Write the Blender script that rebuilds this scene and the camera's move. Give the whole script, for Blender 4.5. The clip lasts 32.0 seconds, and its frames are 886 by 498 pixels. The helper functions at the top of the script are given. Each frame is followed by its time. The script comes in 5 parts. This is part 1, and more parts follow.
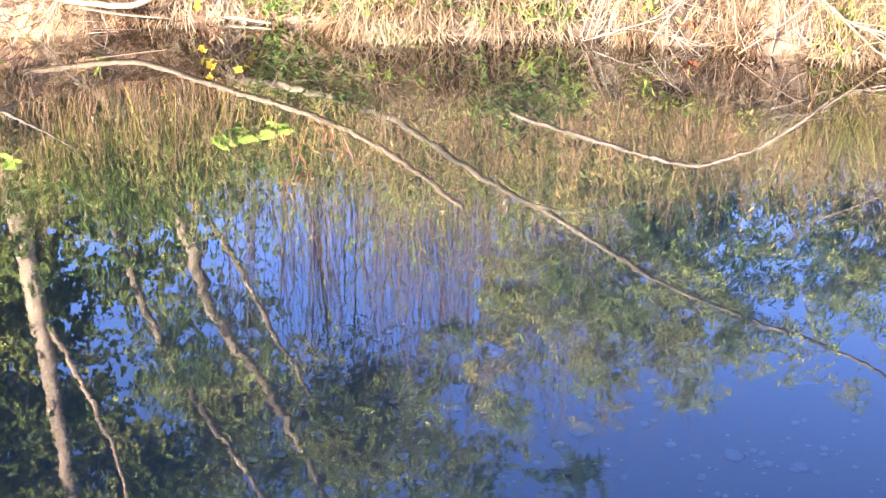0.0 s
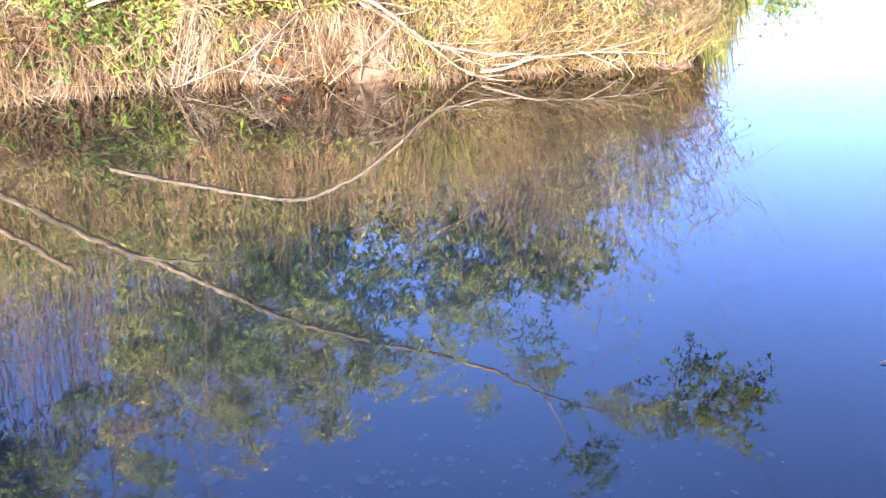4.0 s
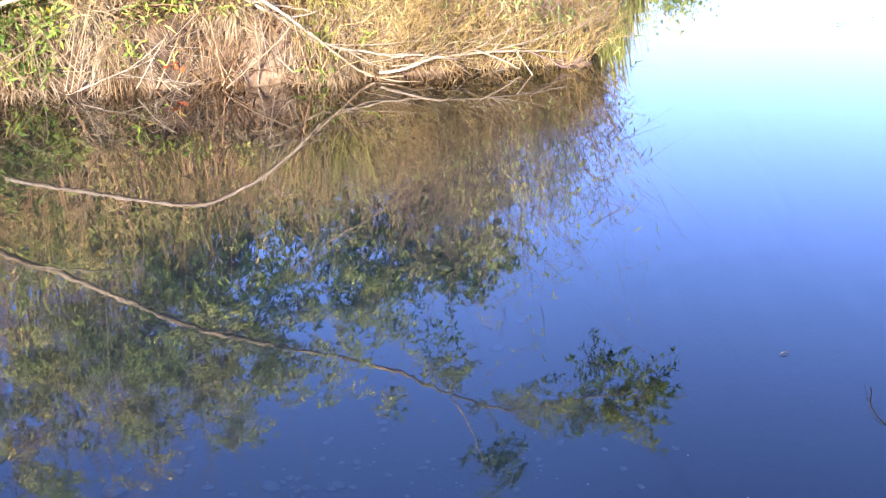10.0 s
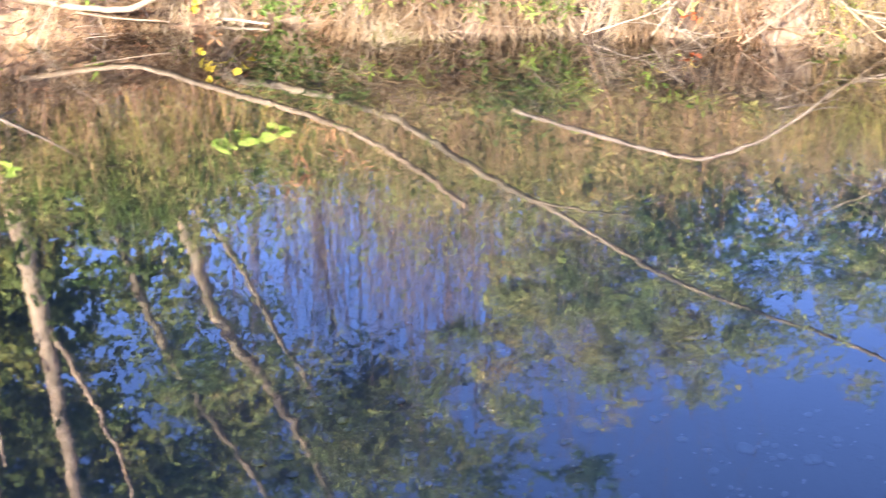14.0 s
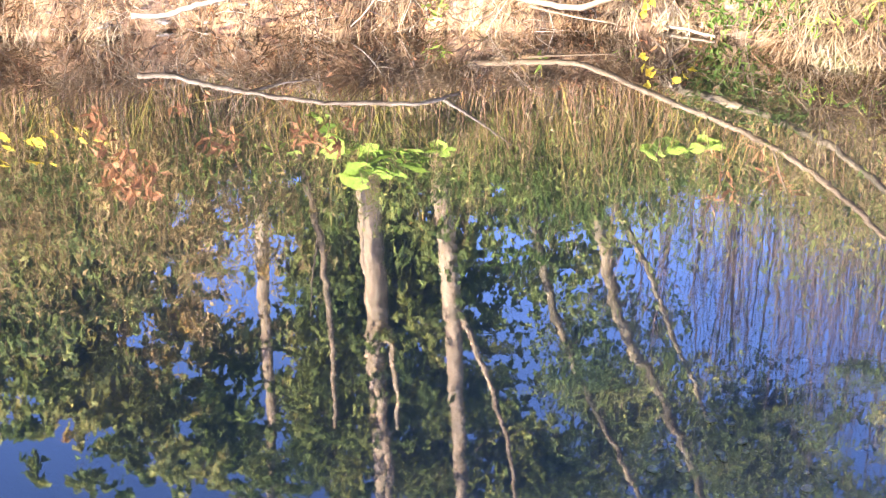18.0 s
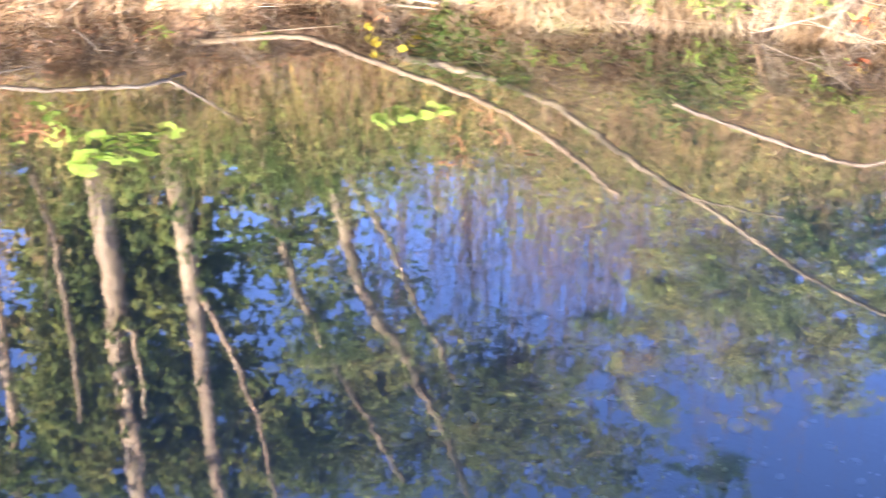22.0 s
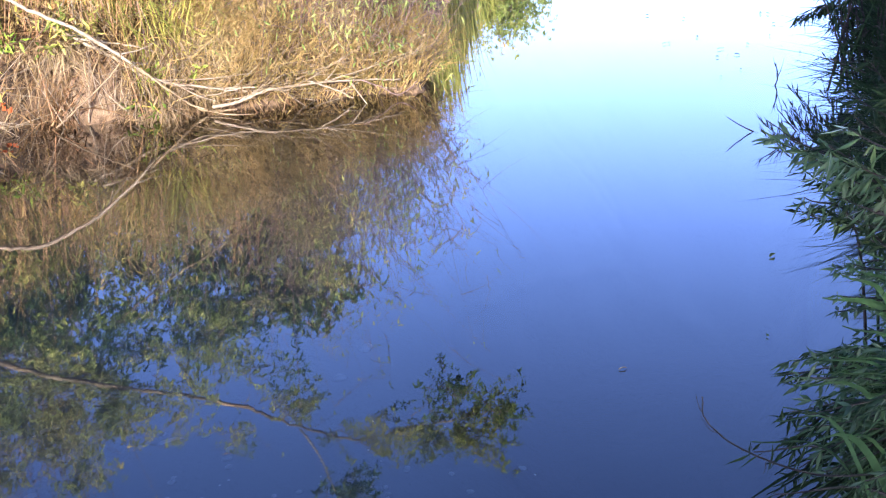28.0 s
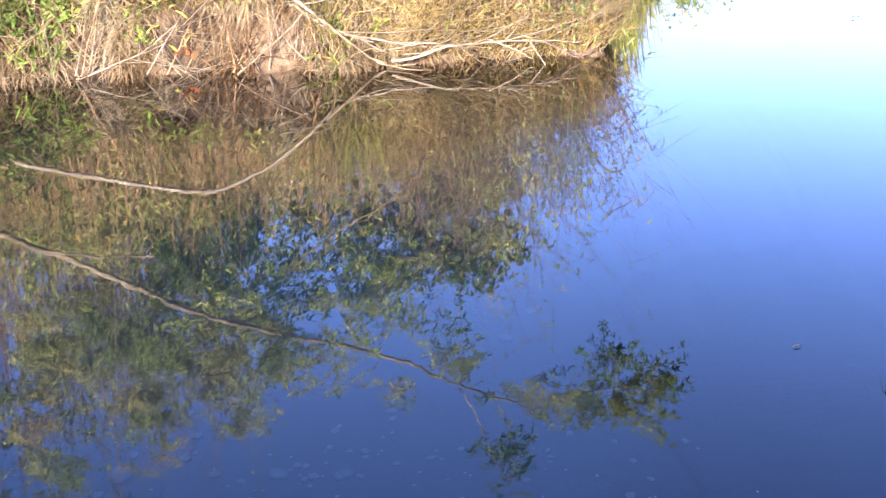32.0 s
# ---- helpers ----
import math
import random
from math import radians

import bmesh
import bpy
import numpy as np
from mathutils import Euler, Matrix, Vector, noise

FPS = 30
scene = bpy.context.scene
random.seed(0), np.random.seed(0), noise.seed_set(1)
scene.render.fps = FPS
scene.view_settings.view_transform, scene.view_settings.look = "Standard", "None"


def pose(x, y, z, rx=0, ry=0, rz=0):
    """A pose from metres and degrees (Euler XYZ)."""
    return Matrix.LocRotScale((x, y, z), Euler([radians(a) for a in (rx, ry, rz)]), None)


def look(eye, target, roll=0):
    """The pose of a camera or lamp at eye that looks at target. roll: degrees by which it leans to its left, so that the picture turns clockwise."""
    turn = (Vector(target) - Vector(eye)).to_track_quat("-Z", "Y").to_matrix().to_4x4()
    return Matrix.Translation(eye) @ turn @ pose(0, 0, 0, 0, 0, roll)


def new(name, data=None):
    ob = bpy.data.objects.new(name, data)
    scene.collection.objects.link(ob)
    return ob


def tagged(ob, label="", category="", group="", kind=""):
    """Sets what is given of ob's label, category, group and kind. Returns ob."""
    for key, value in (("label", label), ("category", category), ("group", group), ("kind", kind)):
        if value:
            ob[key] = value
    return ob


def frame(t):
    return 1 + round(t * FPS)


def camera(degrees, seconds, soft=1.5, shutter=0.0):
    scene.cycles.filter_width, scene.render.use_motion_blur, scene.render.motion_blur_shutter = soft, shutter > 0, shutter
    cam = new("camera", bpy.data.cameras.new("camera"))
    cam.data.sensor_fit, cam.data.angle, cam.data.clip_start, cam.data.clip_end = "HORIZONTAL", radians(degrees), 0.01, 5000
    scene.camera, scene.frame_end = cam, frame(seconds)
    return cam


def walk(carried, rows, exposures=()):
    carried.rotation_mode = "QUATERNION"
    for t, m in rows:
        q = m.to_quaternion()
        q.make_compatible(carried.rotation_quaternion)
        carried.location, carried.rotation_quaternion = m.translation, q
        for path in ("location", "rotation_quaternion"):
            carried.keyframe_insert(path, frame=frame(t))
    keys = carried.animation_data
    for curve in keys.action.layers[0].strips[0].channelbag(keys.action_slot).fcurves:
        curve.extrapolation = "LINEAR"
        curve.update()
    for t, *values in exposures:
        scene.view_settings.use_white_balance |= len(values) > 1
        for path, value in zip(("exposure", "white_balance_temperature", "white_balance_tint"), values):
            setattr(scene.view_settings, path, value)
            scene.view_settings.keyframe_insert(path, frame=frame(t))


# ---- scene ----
# The camera stands on the near bank of a slow stream and pans over the water to the far bank.
PATH = [
    (0.0, -0.074, 0.287, 2.323, 63.720, 1.110, 11.860),
    (0.5, -0.074, 0.288, 2.324, 63.531, 1.224, 11.714),
    (1.0, -0.070, 0.291, 2.321, 63.143, 1.416, 11.414),
    (1.5, -0.071, 0.285, 2.322, 62.802, 1.322, 10.996),
    (2.0, -0.047, 0.300, 2.305, 62.448, 1.298, 8.849),
    (2.5, -0.021, 0.314, 2.300, 62.716, 1.296, 3.745),
    (3.0, -0.004, 0.324, 2.296, 63.192, 2.020, 1.319),
    (3.5, 0.012, 0.330, 2.296, 64.476, 2.056, -1.013),
    (4.0, 0.029, 0.308, 2.316, 64.657, 2.448, -2.691),
    (4.5, 0.024, 0.321, 2.301, 64.610, 1.997, -3.208),
    (6.5, 0.035, 0.318, 2.317, 64.612, 1.920, -6.347),
    (7.0, 0.034, 0.322, 2.318, 64.597, 1.882, -6.280),
    (8.0, 0.035, 0.323, 2.304, 64.528, 2.017, -6.340),
    (9.0, 0.040, 0.322, 2.303, 64.725, 2.369, -6.190),
    (10.0, 0.040, 0.322, 2.305, 64.589, 2.238, -6.258),
    (11.0, 0.038, 0.323, 2.298, 64.686, 2.211, -6.534),
    (12.0, 0.037, 0.318, 2.306, 64.632, 2.162, -6.443),
    (12.5, 0.021, 0.332, 2.285, 64.682, 2.189, -5.616),
    (13.0, -0.016, 0.321, 2.287, 64.525, 2.575, 0.416),
    (13.5, -0.059, 0.321, 2.292, 64.081, 2.410, 6.667),
    (14.0, -0.081, 0.333, 2.276, 63.844, 2.258, 11.502),
    (14.5, -0.111, 0.322, 2.289, 63.888, 2.446, 14.769),
    (15.0, -0.101, 0.296, 2.258, 64.385, 1.946, 19.338),
    (15.5, -0.111, 0.303, 2.261, 64.247, 1.696, 21.577),
    (17.5, -0.136, 0.266, 2.309, 64.252, 1.272, 27.292),
    (18.0, -0.138, 0.266, 2.310, 64.453, 1.178, 27.393),
    (19.0, -0.136, 0.270, 2.313, 64.232, 0.805, 28.180),
    (20.0, -0.139, 0.265, 2.319, 63.999, 0.884, 28.528),
    (21.0, -0.148, 0.273, 2.316, 63.806, 0.614, 27.715),
    (21.5, -0.151, 0.269, 2.310, 63.548, 0.006, 23.896),
    (22.0, -0.149, 0.276, 2.308, 63.350, 0.697, 17.436),
    (22.5, -0.115, 0.285, 2.298, 63.288, 0.802, 12.296),
    (23.0, -0.047, 0.327, 2.279, 63.923, 1.282, 6.894),
    (23.5, -0.024, 0.319, 2.289, 63.918, 1.065, 2.269),
    (24.0, -0.006, 0.321, 2.292, 64.012, 1.431, -0.677),
    (24.5, 0.008, 0.311, 2.298, 64.633, 1.848, -3.175),
    (25.0, 0.022, 0.308, 2.298, 65.141, 2.376, -5.295),
    (25.5, 0.032, 0.289, 2.314, 65.219, 2.253, -7.478),
    (26.0, 0.043, 0.290, 2.312, 65.303, 1.913, -10.438),
    (26.5, 0.051, 0.295, 2.311, 65.511, 2.081, -12.132),
    (28.5, 0.080, 0.318, 2.292, 65.264, 2.582, -11.905),
    (29.0, 0.067, 0.320, 2.286, 64.804, 2.427, -10.406),
    (30.0, 0.055, 0.332, 2.283, 64.298, 2.736, -8.088),
    (31.0, 0.050, 0.339, 2.281, 64.841, 2.305, -7.868),
    (32.0, 0.033, 0.347, 2.275, 64.393, 1.727, -5.701),
]

cam = camera(30.256, 32.0, soft=1.2, shutter=0.45)
walk(cam, [(t, pose(x, y, z, rx, ry, rz)) for t, x, y, z, rx, ry, rz in PATH],
     exposures=[(0.0, 3.15), (1.0, 3.18), (2.0, 3.25), (3.0, 3.10), (4.0, 2.80), (6.5, 2.55), (12.5, 2.50), (13.0, 2.70), (14.0, 2.92), (15.0, 3.00), (19.0, 3.12), (21.0, 3.12), (22.0, 3.20), (23.0, 3.10), (24.0, 2.90), (25.0, 2.78), (26.0, 2.40), (28.5, 2.16), (30.0, 2.36), (32.0, 2.46)])

# ---- sky and sun ----
SUN_TO = Vector((-0.36, -0.84, 0.38)).normalized()
world = bpy.data.worlds.new("world")
scene.world = world
world.use_nodes = True
wn = world.node_tree
wn.nodes.clear()
sky = wn.nodes.new("ShaderNodeTexSky")
sky.sky_type = "NISHITA"
sky.sun_disc = False
sky.sun_elevation = math.asin(SUN_TO.z)
sky.sun_rotation = math.atan2(SUN_TO.x, SUN_TO.y)
sky.ozone_density = 3.0
sky.dust_density = 1.2
bg = wn.nodes.new("ShaderNodeBackground")
bg.inputs["Strength"].default_value = 0.071
wout = wn.nodes.new("ShaderNodeOutputWorld")
# a pale haze that thickens smoothly towards the horizon
wtc = wn.nodes.new("ShaderNodeTexCoord")
wsep = wn.nodes.new("ShaderNodeSeparateXYZ")
wn.links.new(wtc.outputs["Generated"], wsep.inputs[0])


def wmath(op, a, b=None):
    nd = wn.nodes.new("ShaderNodeMath")
    nd.operation = op
    for k, v in enumerate((a, b)):
        if isinstance(v, (int, float)):
            nd.inputs[k].default_value = v
        elif v is not None:
            wn.links.new(v, nd.inputs[k])
    return nd.outputs[0]


haze = wmath("EXPONENT", wmath("MULTIPLY", wmath("MULTIPLY", wsep.outputs["Z"], wsep.outputs["Z"]), -12.0))
wcol = wn.nodes.new("ShaderNodeMix")
wcol.data_type, wcol.blend_type = "RGBA", "MULTIPLY"
wcol.inputs["Factor"].default_value = 1.0
wtint = wn.nodes.new("ShaderNodeMix")
wtint.data_type = "RGBA"
wtint.inputs["A"].default_value, wtint.inputs["B"].default_value = (0.90, 0.91, 1.40, 1), (1.15, 0.98, 1.24, 1)
wn.links.new(haze, wtint.inputs["Factor"])
wn.links.new(wtint.outputs["Result"], wcol.inputs["B"])
wn.links.new(sky.outputs[0], wcol.inputs["A"])
wmul = wn.nodes.new("ShaderNodeVectorMath")
wmul.operation = "SCALE"
wn.links.new(wcol.outputs["Result"], wmul.inputs[0])
wn.links.new(wmath("ADD", wmath("MULTIPLY", haze, 6.6), 0.88), wmul.inputs["Scale"])
wn.links.new(wmul.outputs[0], bg.inputs["Color"])
wn.links.new(bg.outputs[0], wout.inputs["Surface"])
sun = new("sun", bpy.data.lights.new("sun", "SUN"))
sun.data.energy, sun.data.angle, sun.data.color = 5.0, radians(0.53), (1.0, 0.93, 0.82)
sun.matrix_world = look(SUN_TO * 50, (0, 0, 0))

# ---- materials ----
def material(name):
    m = bpy.data.materials.new(name)
    m.use_nodes = True
    m.node_tree.nodes.clear()
    return m, m.node_tree.nodes, m.node_tree.links


def ramp_node(nodes, stops):
    r = nodes.new("ShaderNodeValToRGB")
    e = r.color_ramp.elements
    while len(e) < len(stops):
        e.new(0.5)
    for el, (p, c) in zip(e, stops):
        el.position, el.color = p, (*c, 1)
    return r


def leafy(name, stops, through_light=0.35, rough=0.7, spec=0.15):
    """Blades, leaves: a colour of its own for each, a little light through."""
    m, n, l = material(name)
    geo = n.new("ShaderNodeNewGeometry")
    r = ramp_node(n, stops)
    tc = n.new("ShaderNodeTexCoord")
    patch = n.new("ShaderNodeTexNoise")
    patch.inputs["Scale"].default_value, patch.inputs["Detail"].default_value = 2.6, 4
    l.new(geo.outputs["Position"], patch.inputs["Vector"])
    pm = n.new("ShaderNodeMapRange")
    pm.inputs["From Min"].default_value, pm.inputs["From Max"].default_value = 0.3, 0.7
    pm.inputs["To Min"].default_value, pm.inputs["To Max"].default_value = -0.42, 0.42
    l.new(patch.outputs[0], pm.inputs["Value"])
    hue = n.new("ShaderNodeMath")
    hue.operation, hue.use_clamp = "ADD", True
    one = n.new("ShaderNodeMapRange")
    one.inputs["To Min"].default_value, one.inputs["To Max"].default_value = 0.38, 0.62
    l.new(geo.outputs["Random Per Island"], one.inputs["Value"])
    l.new(one.outputs[0], hue.inputs[0])
    l.new(pm.outputs[0], hue.inputs[1])
    l.new(hue.outputs[0], r.inputs[0])
    nz = n.new("ShaderNodeTexNoise")
    nz.inputs["Scale"].default_value = 45
    nz.inputs["Detail"].default_value = 3
    l.new(tc.outputs["Object"], nz.inputs["Vector"])
    mr = n.new("ShaderNodeMapRange")
    mr.inputs["To Min"].default_value, mr.inputs["To Max"].default_value = 0.65, 1.3
    l.new(nz.outputs[0], mr.inputs["Value"])
    mul = n.new("ShaderNodeMix")
    mul.data_type, mul.blend_type = "RGBA", "MULTIPLY"
    mul.inputs["Factor"].default_value = 1
    l.new(r.outputs[0], mul.inputs["A"])
    l.new(mr.outputs[0], mul.inputs["B"])
    p = n.new("ShaderNodeBsdfPrincipled")
    p.inputs["Roughness"].default_value = rough
    p.inputs["Specular IOR Level"].default_value = spec
    l.new(mul.outputs["Result"], p.inputs["Base Color"])
    tr = n.new("ShaderNodeBsdfTranslucent")
    l.new(mul.outputs["Result"], tr.inputs["Color"])
    mix = n.new("ShaderNodeMixShader")
    mix.inputs[0].default_value = through_light
    l.new(p.outputs[0], mix.inputs[1])
    l.new(tr.outputs[0], mix.inputs[2])
    o = n.new("ShaderNodeOutputMaterial")
    l.new(mix.outputs[0], o.inputs["Surface"])
    return m


def rough_matter(name, stops, scale, detail=8, rough=0.85, bump=0.4, dist=0.02, stretch=(1, 1, 1), second=None, spec=0.3):
    """Bark, soil, stone: noise at two scales with a relief."""
    m, n, l = material(name)
    tc = n.new("ShaderNodeTexCoord")
    mp = n.new("ShaderNodeMapping")
    mp.inputs["Scale"].default_value = stretch
    l.new(tc.outputs["Object"], mp.inputs["Vector"])
    a = n.new("ShaderNodeTexNoise")
    a.inputs["Scale"].default_value, a.inputs["Detail"].default_value = scale, detail
    a.inputs["Roughness"].default_value = 0.65
    l.new(mp.outputs[0], a.inputs["Vector"])
    b = n.new("ShaderNodeTexNoise")
    b.inputs["Scale"].default_value, b.inputs["Detail"].default_value = second or scale / 7, 3
    l.new(mp.outputs[0], b.inputs["Vector"])
    add = n.new("ShaderNodeMath")
    add.operation = "ADD"
    l.new(a.outputs[0], add.inputs[0])
    l.new(b.outputs[0], add.inputs[1])
    half = n.new("ShaderNodeMapRange")
    half.inputs["From Min"].default_value, half.inputs["From Max"].default_value = 0.65, 1.35
    l.new(add.outputs[0], half.inputs["Value"])
    r = ramp_node(n, stops)
    l.new(half.outputs[0], r.inputs[0])
    p = n.new("ShaderNodeBsdfPrincipled")
    p.inputs["Roughness"].default_value = rough
    p.inputs["Specular IOR Level"].default_value = spec
    l.new(r.outputs[0], p.inputs["Base Color"])
    bm_ = n.new("ShaderNodeBump")
    bm_.inputs["Strength"].default_value, bm_.inputs["Distance"].default_value = bump, dist
    l.new(a.outputs[0], bm_.inputs["Height"])
    l.new(bm_.outputs[0], p.inputs["Normal"])
    o = n.new("ShaderNodeOutputMaterial")
    l.new(p.outputs[0], o.inputs["Surface"])
    return m


def water_material():
    """Clear, slightly green water: gloss by Fresnel over a see-through body, with faint ripples."""
    m, n, l = material("water")
    geo = n.new("ShaderNodeNewGeometry")
    acc = None
    for scale, stretch, amp in ((7.0, (1, 1.2, 1), 0.0070), (2.2, (1, 1.6, 1), 0.0010), (19.0, (1, 1.3, 1), 0.0046), (42.0, (1, 1.2, 1), 0.0016), (150.0, (1, 1, 1), 0.0009)):
        mp = n.new("ShaderNodeMapping")
        mp.inputs["Scale"].default_value = stretch
        l.new(geo.outputs["Position"], mp.inputs["Vector"])
        nz = n.new("ShaderNodeTexNoise")
        nz.inputs["Scale"].default_value, nz.inputs["Detail"].default_value = scale, 1.5
        l.new(mp.outputs[0], nz.inputs["Vector"])
        sub = n.new("ShaderNodeVectorMath")
        sub.operation = "SUBTRACT"
        sub.inputs[1].default_value = (0.5, 0.5, 0.5)
        l.new(nz.outputs["Color"], sub.inputs[0])
        mu = n.new("ShaderNodeVectorMath")
        mu.operation = "MULTIPLY"
        mu.inputs[1].default_value = (amp * 0.6 if scale < 100 else amp * 0.1, amp, 0)
        l.new(sub.outputs[0], mu.inputs[0])
        ad = n.new("ShaderNodeVectorMath")
        ad.operation = "ADD"
        if acc is None:
            ad.inputs[0].default_value = (0, 0, 1)
        else:
            l.new(acc.outputs[0], ad.inputs[0])
        l.new(mu.outputs[0], ad.inputs[1])
        acc = ad
    # a light breath of wind over the left reach, calm water past the point
    where = n.new("ShaderNodeSeparateXYZ")
    l.new(geo.outputs["Position"], where.inputs[0])
    wind = n.new("ShaderNodeMapRange")
    wind.interpolation_type = "SMOOTHSTEP"
    wind.inputs["From Min"].default_value, wind.inputs["From Max"].default_value = -1.6, 1.0
    wind.inputs["To Min"].default_value, wind.inputs["To Max"].default_value = 1.2, 0.42
    l.new(where.outputs["X"], wind.inputs["Value"])
    only = n.new("ShaderNodeVectorMath")
    only.operation = "SUBTRACT"
    only.inputs[1].default_value = (0, 0, 1)
    l.new(acc.outputs[0], only.inputs[0])
    grown = n.new("ShaderNodeVectorMath")
    grown.operation = "SCALE"
    l.new(only.outputs[0], grown.inputs[0])
    l.new(wind.outputs[0], grown.inputs["Scale"])
    upright = n.new("ShaderNodeVectorMath")
    upright.operation = "ADD"
    upright.inputs[1].default_value = (0, 0, 1)
    l.new(grown.outputs[0], upright.inputs[0])
    nrm = n.new("ShaderNodeVectorMath")
    nrm.operation = "NORMALIZE"
    l.new(upright.outputs[0], nrm.inputs[0])
    fr = n.new("ShaderNodeFresnel")
    fr.inputs["IOR"].default_value = 1.333
    l.new(nrm.outputs[0], fr.inputs["Normal"])
    gloss = n.new("ShaderNodeMath")
    gloss.operation, gloss.use_clamp = "MULTIPLY", True
    gloss.inputs[1].default_value = 5.4
    steep = n.new("ShaderNodeMath")
    steep.operation = "POWER"
    steep.inputs[1].default_value = 1.15
    l.new(fr.outputs[0], steep.inputs[0])
    l.new(steep.outputs[0], gloss.inputs[0])
    body = n.new("ShaderNodeBsdfTransparent")
    body.inputs["Color"].default_value = (0.62, 0.69, 0.69, 1)
    gl = n.new("ShaderNodeBsdfGlossy")
    gl.inputs["Roughness"].default_value = 0.0
    l.new(nrm.outputs[0], gl.inputs["Normal"])
    mix = n.new("ShaderNodeMixShader")
    l.new(gloss.outputs[0], mix.inputs[0])
    l.new(body.outputs[0], mix.inputs[1])
    l.new(gl.outputs[0], mix.inputs[2])
    o = n.new("ShaderNodeOutputMaterial")
    l.new(mix.outputs[0], o.inputs["Surface"])
    return m


M_WATER = water_material()
M_SOIL = rough_matter("soil", [(0.0, (0.012, 0.007, 0.004)), (0.35, (0.048, 0.028, 0.015)), (0.65, (0.105, 0.067, 0.039)), (1.0, (0.170, 0.120, 0.076))], 16, bump=0.8, stretch=(1.6, 1.6, 0.35), second=2.6)

# bed colour: pale in the shallows, darkened with depth to imitate dim deep water
_n, _l = M_SOIL.node_tree.nodes, M_SOIL.node_tree.links
_p = next(q for q in _n if q.type == "BSDF_PRINCIPLED")
_src = _p.inputs["Base Color"].links[0].from_socket
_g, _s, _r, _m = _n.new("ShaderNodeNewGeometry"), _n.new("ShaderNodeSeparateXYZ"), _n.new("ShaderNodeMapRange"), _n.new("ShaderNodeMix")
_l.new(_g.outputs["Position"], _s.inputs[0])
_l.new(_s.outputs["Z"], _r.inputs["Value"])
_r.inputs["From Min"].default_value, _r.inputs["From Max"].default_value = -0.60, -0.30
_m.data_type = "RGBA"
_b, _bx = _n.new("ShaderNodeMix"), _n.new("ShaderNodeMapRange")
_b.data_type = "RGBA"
# deep-water dimness as colour, browner to the left
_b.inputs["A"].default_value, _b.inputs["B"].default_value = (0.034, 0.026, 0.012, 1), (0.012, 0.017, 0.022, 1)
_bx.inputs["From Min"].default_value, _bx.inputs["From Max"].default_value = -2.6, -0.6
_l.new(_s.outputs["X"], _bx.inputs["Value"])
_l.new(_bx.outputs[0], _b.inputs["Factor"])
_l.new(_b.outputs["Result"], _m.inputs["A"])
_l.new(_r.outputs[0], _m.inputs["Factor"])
_w, _v = _n.new("ShaderNodeMapRange"), _n.new("ShaderNodeMix")
_w.inputs["From Min"].default_value, _w.inputs["From Max"].default_value = -0.16, -0.04
_v.data_type = "RGBA"
_c = _n.new("ShaderNodeMix")
_c.data_type = "RGBA"
_c.inputs["A"].default_value, _c.inputs["B"].default_value = (0.25, 0.215, 0.13, 1), (0.27, 0.285, 0.265, 1)
_l.new(_bx.outputs[0], _c.inputs["Factor"])
_l.new(_c.outputs["Result"], _v.inputs["A"])
_l.new(_s.outputs["Z"], _w.inputs["Value"])
_l.new(_w.outputs[0], _v.inputs["Factor"])
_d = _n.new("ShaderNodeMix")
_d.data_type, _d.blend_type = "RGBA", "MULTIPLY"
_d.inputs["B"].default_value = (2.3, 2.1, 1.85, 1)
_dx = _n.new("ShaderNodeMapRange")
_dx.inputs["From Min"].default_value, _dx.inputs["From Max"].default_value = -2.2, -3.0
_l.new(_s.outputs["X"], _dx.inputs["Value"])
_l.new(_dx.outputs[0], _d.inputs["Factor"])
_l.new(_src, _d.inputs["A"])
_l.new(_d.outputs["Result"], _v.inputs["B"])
_l.new(_v.outputs["Result"], _m.inputs["B"])
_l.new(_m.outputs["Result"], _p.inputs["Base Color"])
M_BARK = rough_matter("bark", [(0.0, (0.112, 0.076, 0.048)), (0.5, (0.268, 0.200, 0.129)), (1.0, (0.409, 0.323, 0.219))], 26, stretch=(1, 1, 0.25), bump=0.8)
M_LIMB = rough_matter("limb_bark", [(0.0, (0.043, 0.029, 0.016)), (0.4, (0.128, 0.090, 0.053)), (1.0, (0.230, 0.174, 0.109))], 24, bump=0.7, dist=0.01)
M_MOTTLED = rough_matter("mottled_bark", [(0.0, (0.027, 0.022, 0.012)), (0.45, (0.095, 0.075, 0.044)), (0.6, (0.157, 0.122, 0.074)), (1.0, (0.221, 0.180, 0.114))], 9, bump=0.7, second=4)
M_PALE = rough_matter("bleached_wood", [(0.0, (0.094, 0.068, 0.047)), (0.5, (0.177, 0.139, 0.098)), (1.0, (0.266, 0.222, 0.172))], 40, bump=0.4, dist=0.006)
M_BLEACH = rough_matter("sun_bleached_wood", [(0.0, (0.072, 0.051, 0.034)), (0.5, (0.157, 0.121, 0.083)), (1.0, (0.255, 0.212, 0.157))], 40, bump=0.4, dist=0.006)
M_RUSTWOOD = rough_matter("rusty_stem_bark", [(0.0, (0.101, 0.050, 0.024)), (0.5, (0.211, 0.116, 0.060)), (1.0, (0.328, 0.216, 0.120))], 40, bump=0.3, dist=0.004)
M_TWIG = rough_matter("twig_bark", [(0.0, (0.045, 0.028, 0.024)), (0.5, (0.105, 0.068, 0.060)), (1.0, (0.185, 0.130, 0.112))], 40, bump=0.3, dist=0.004)
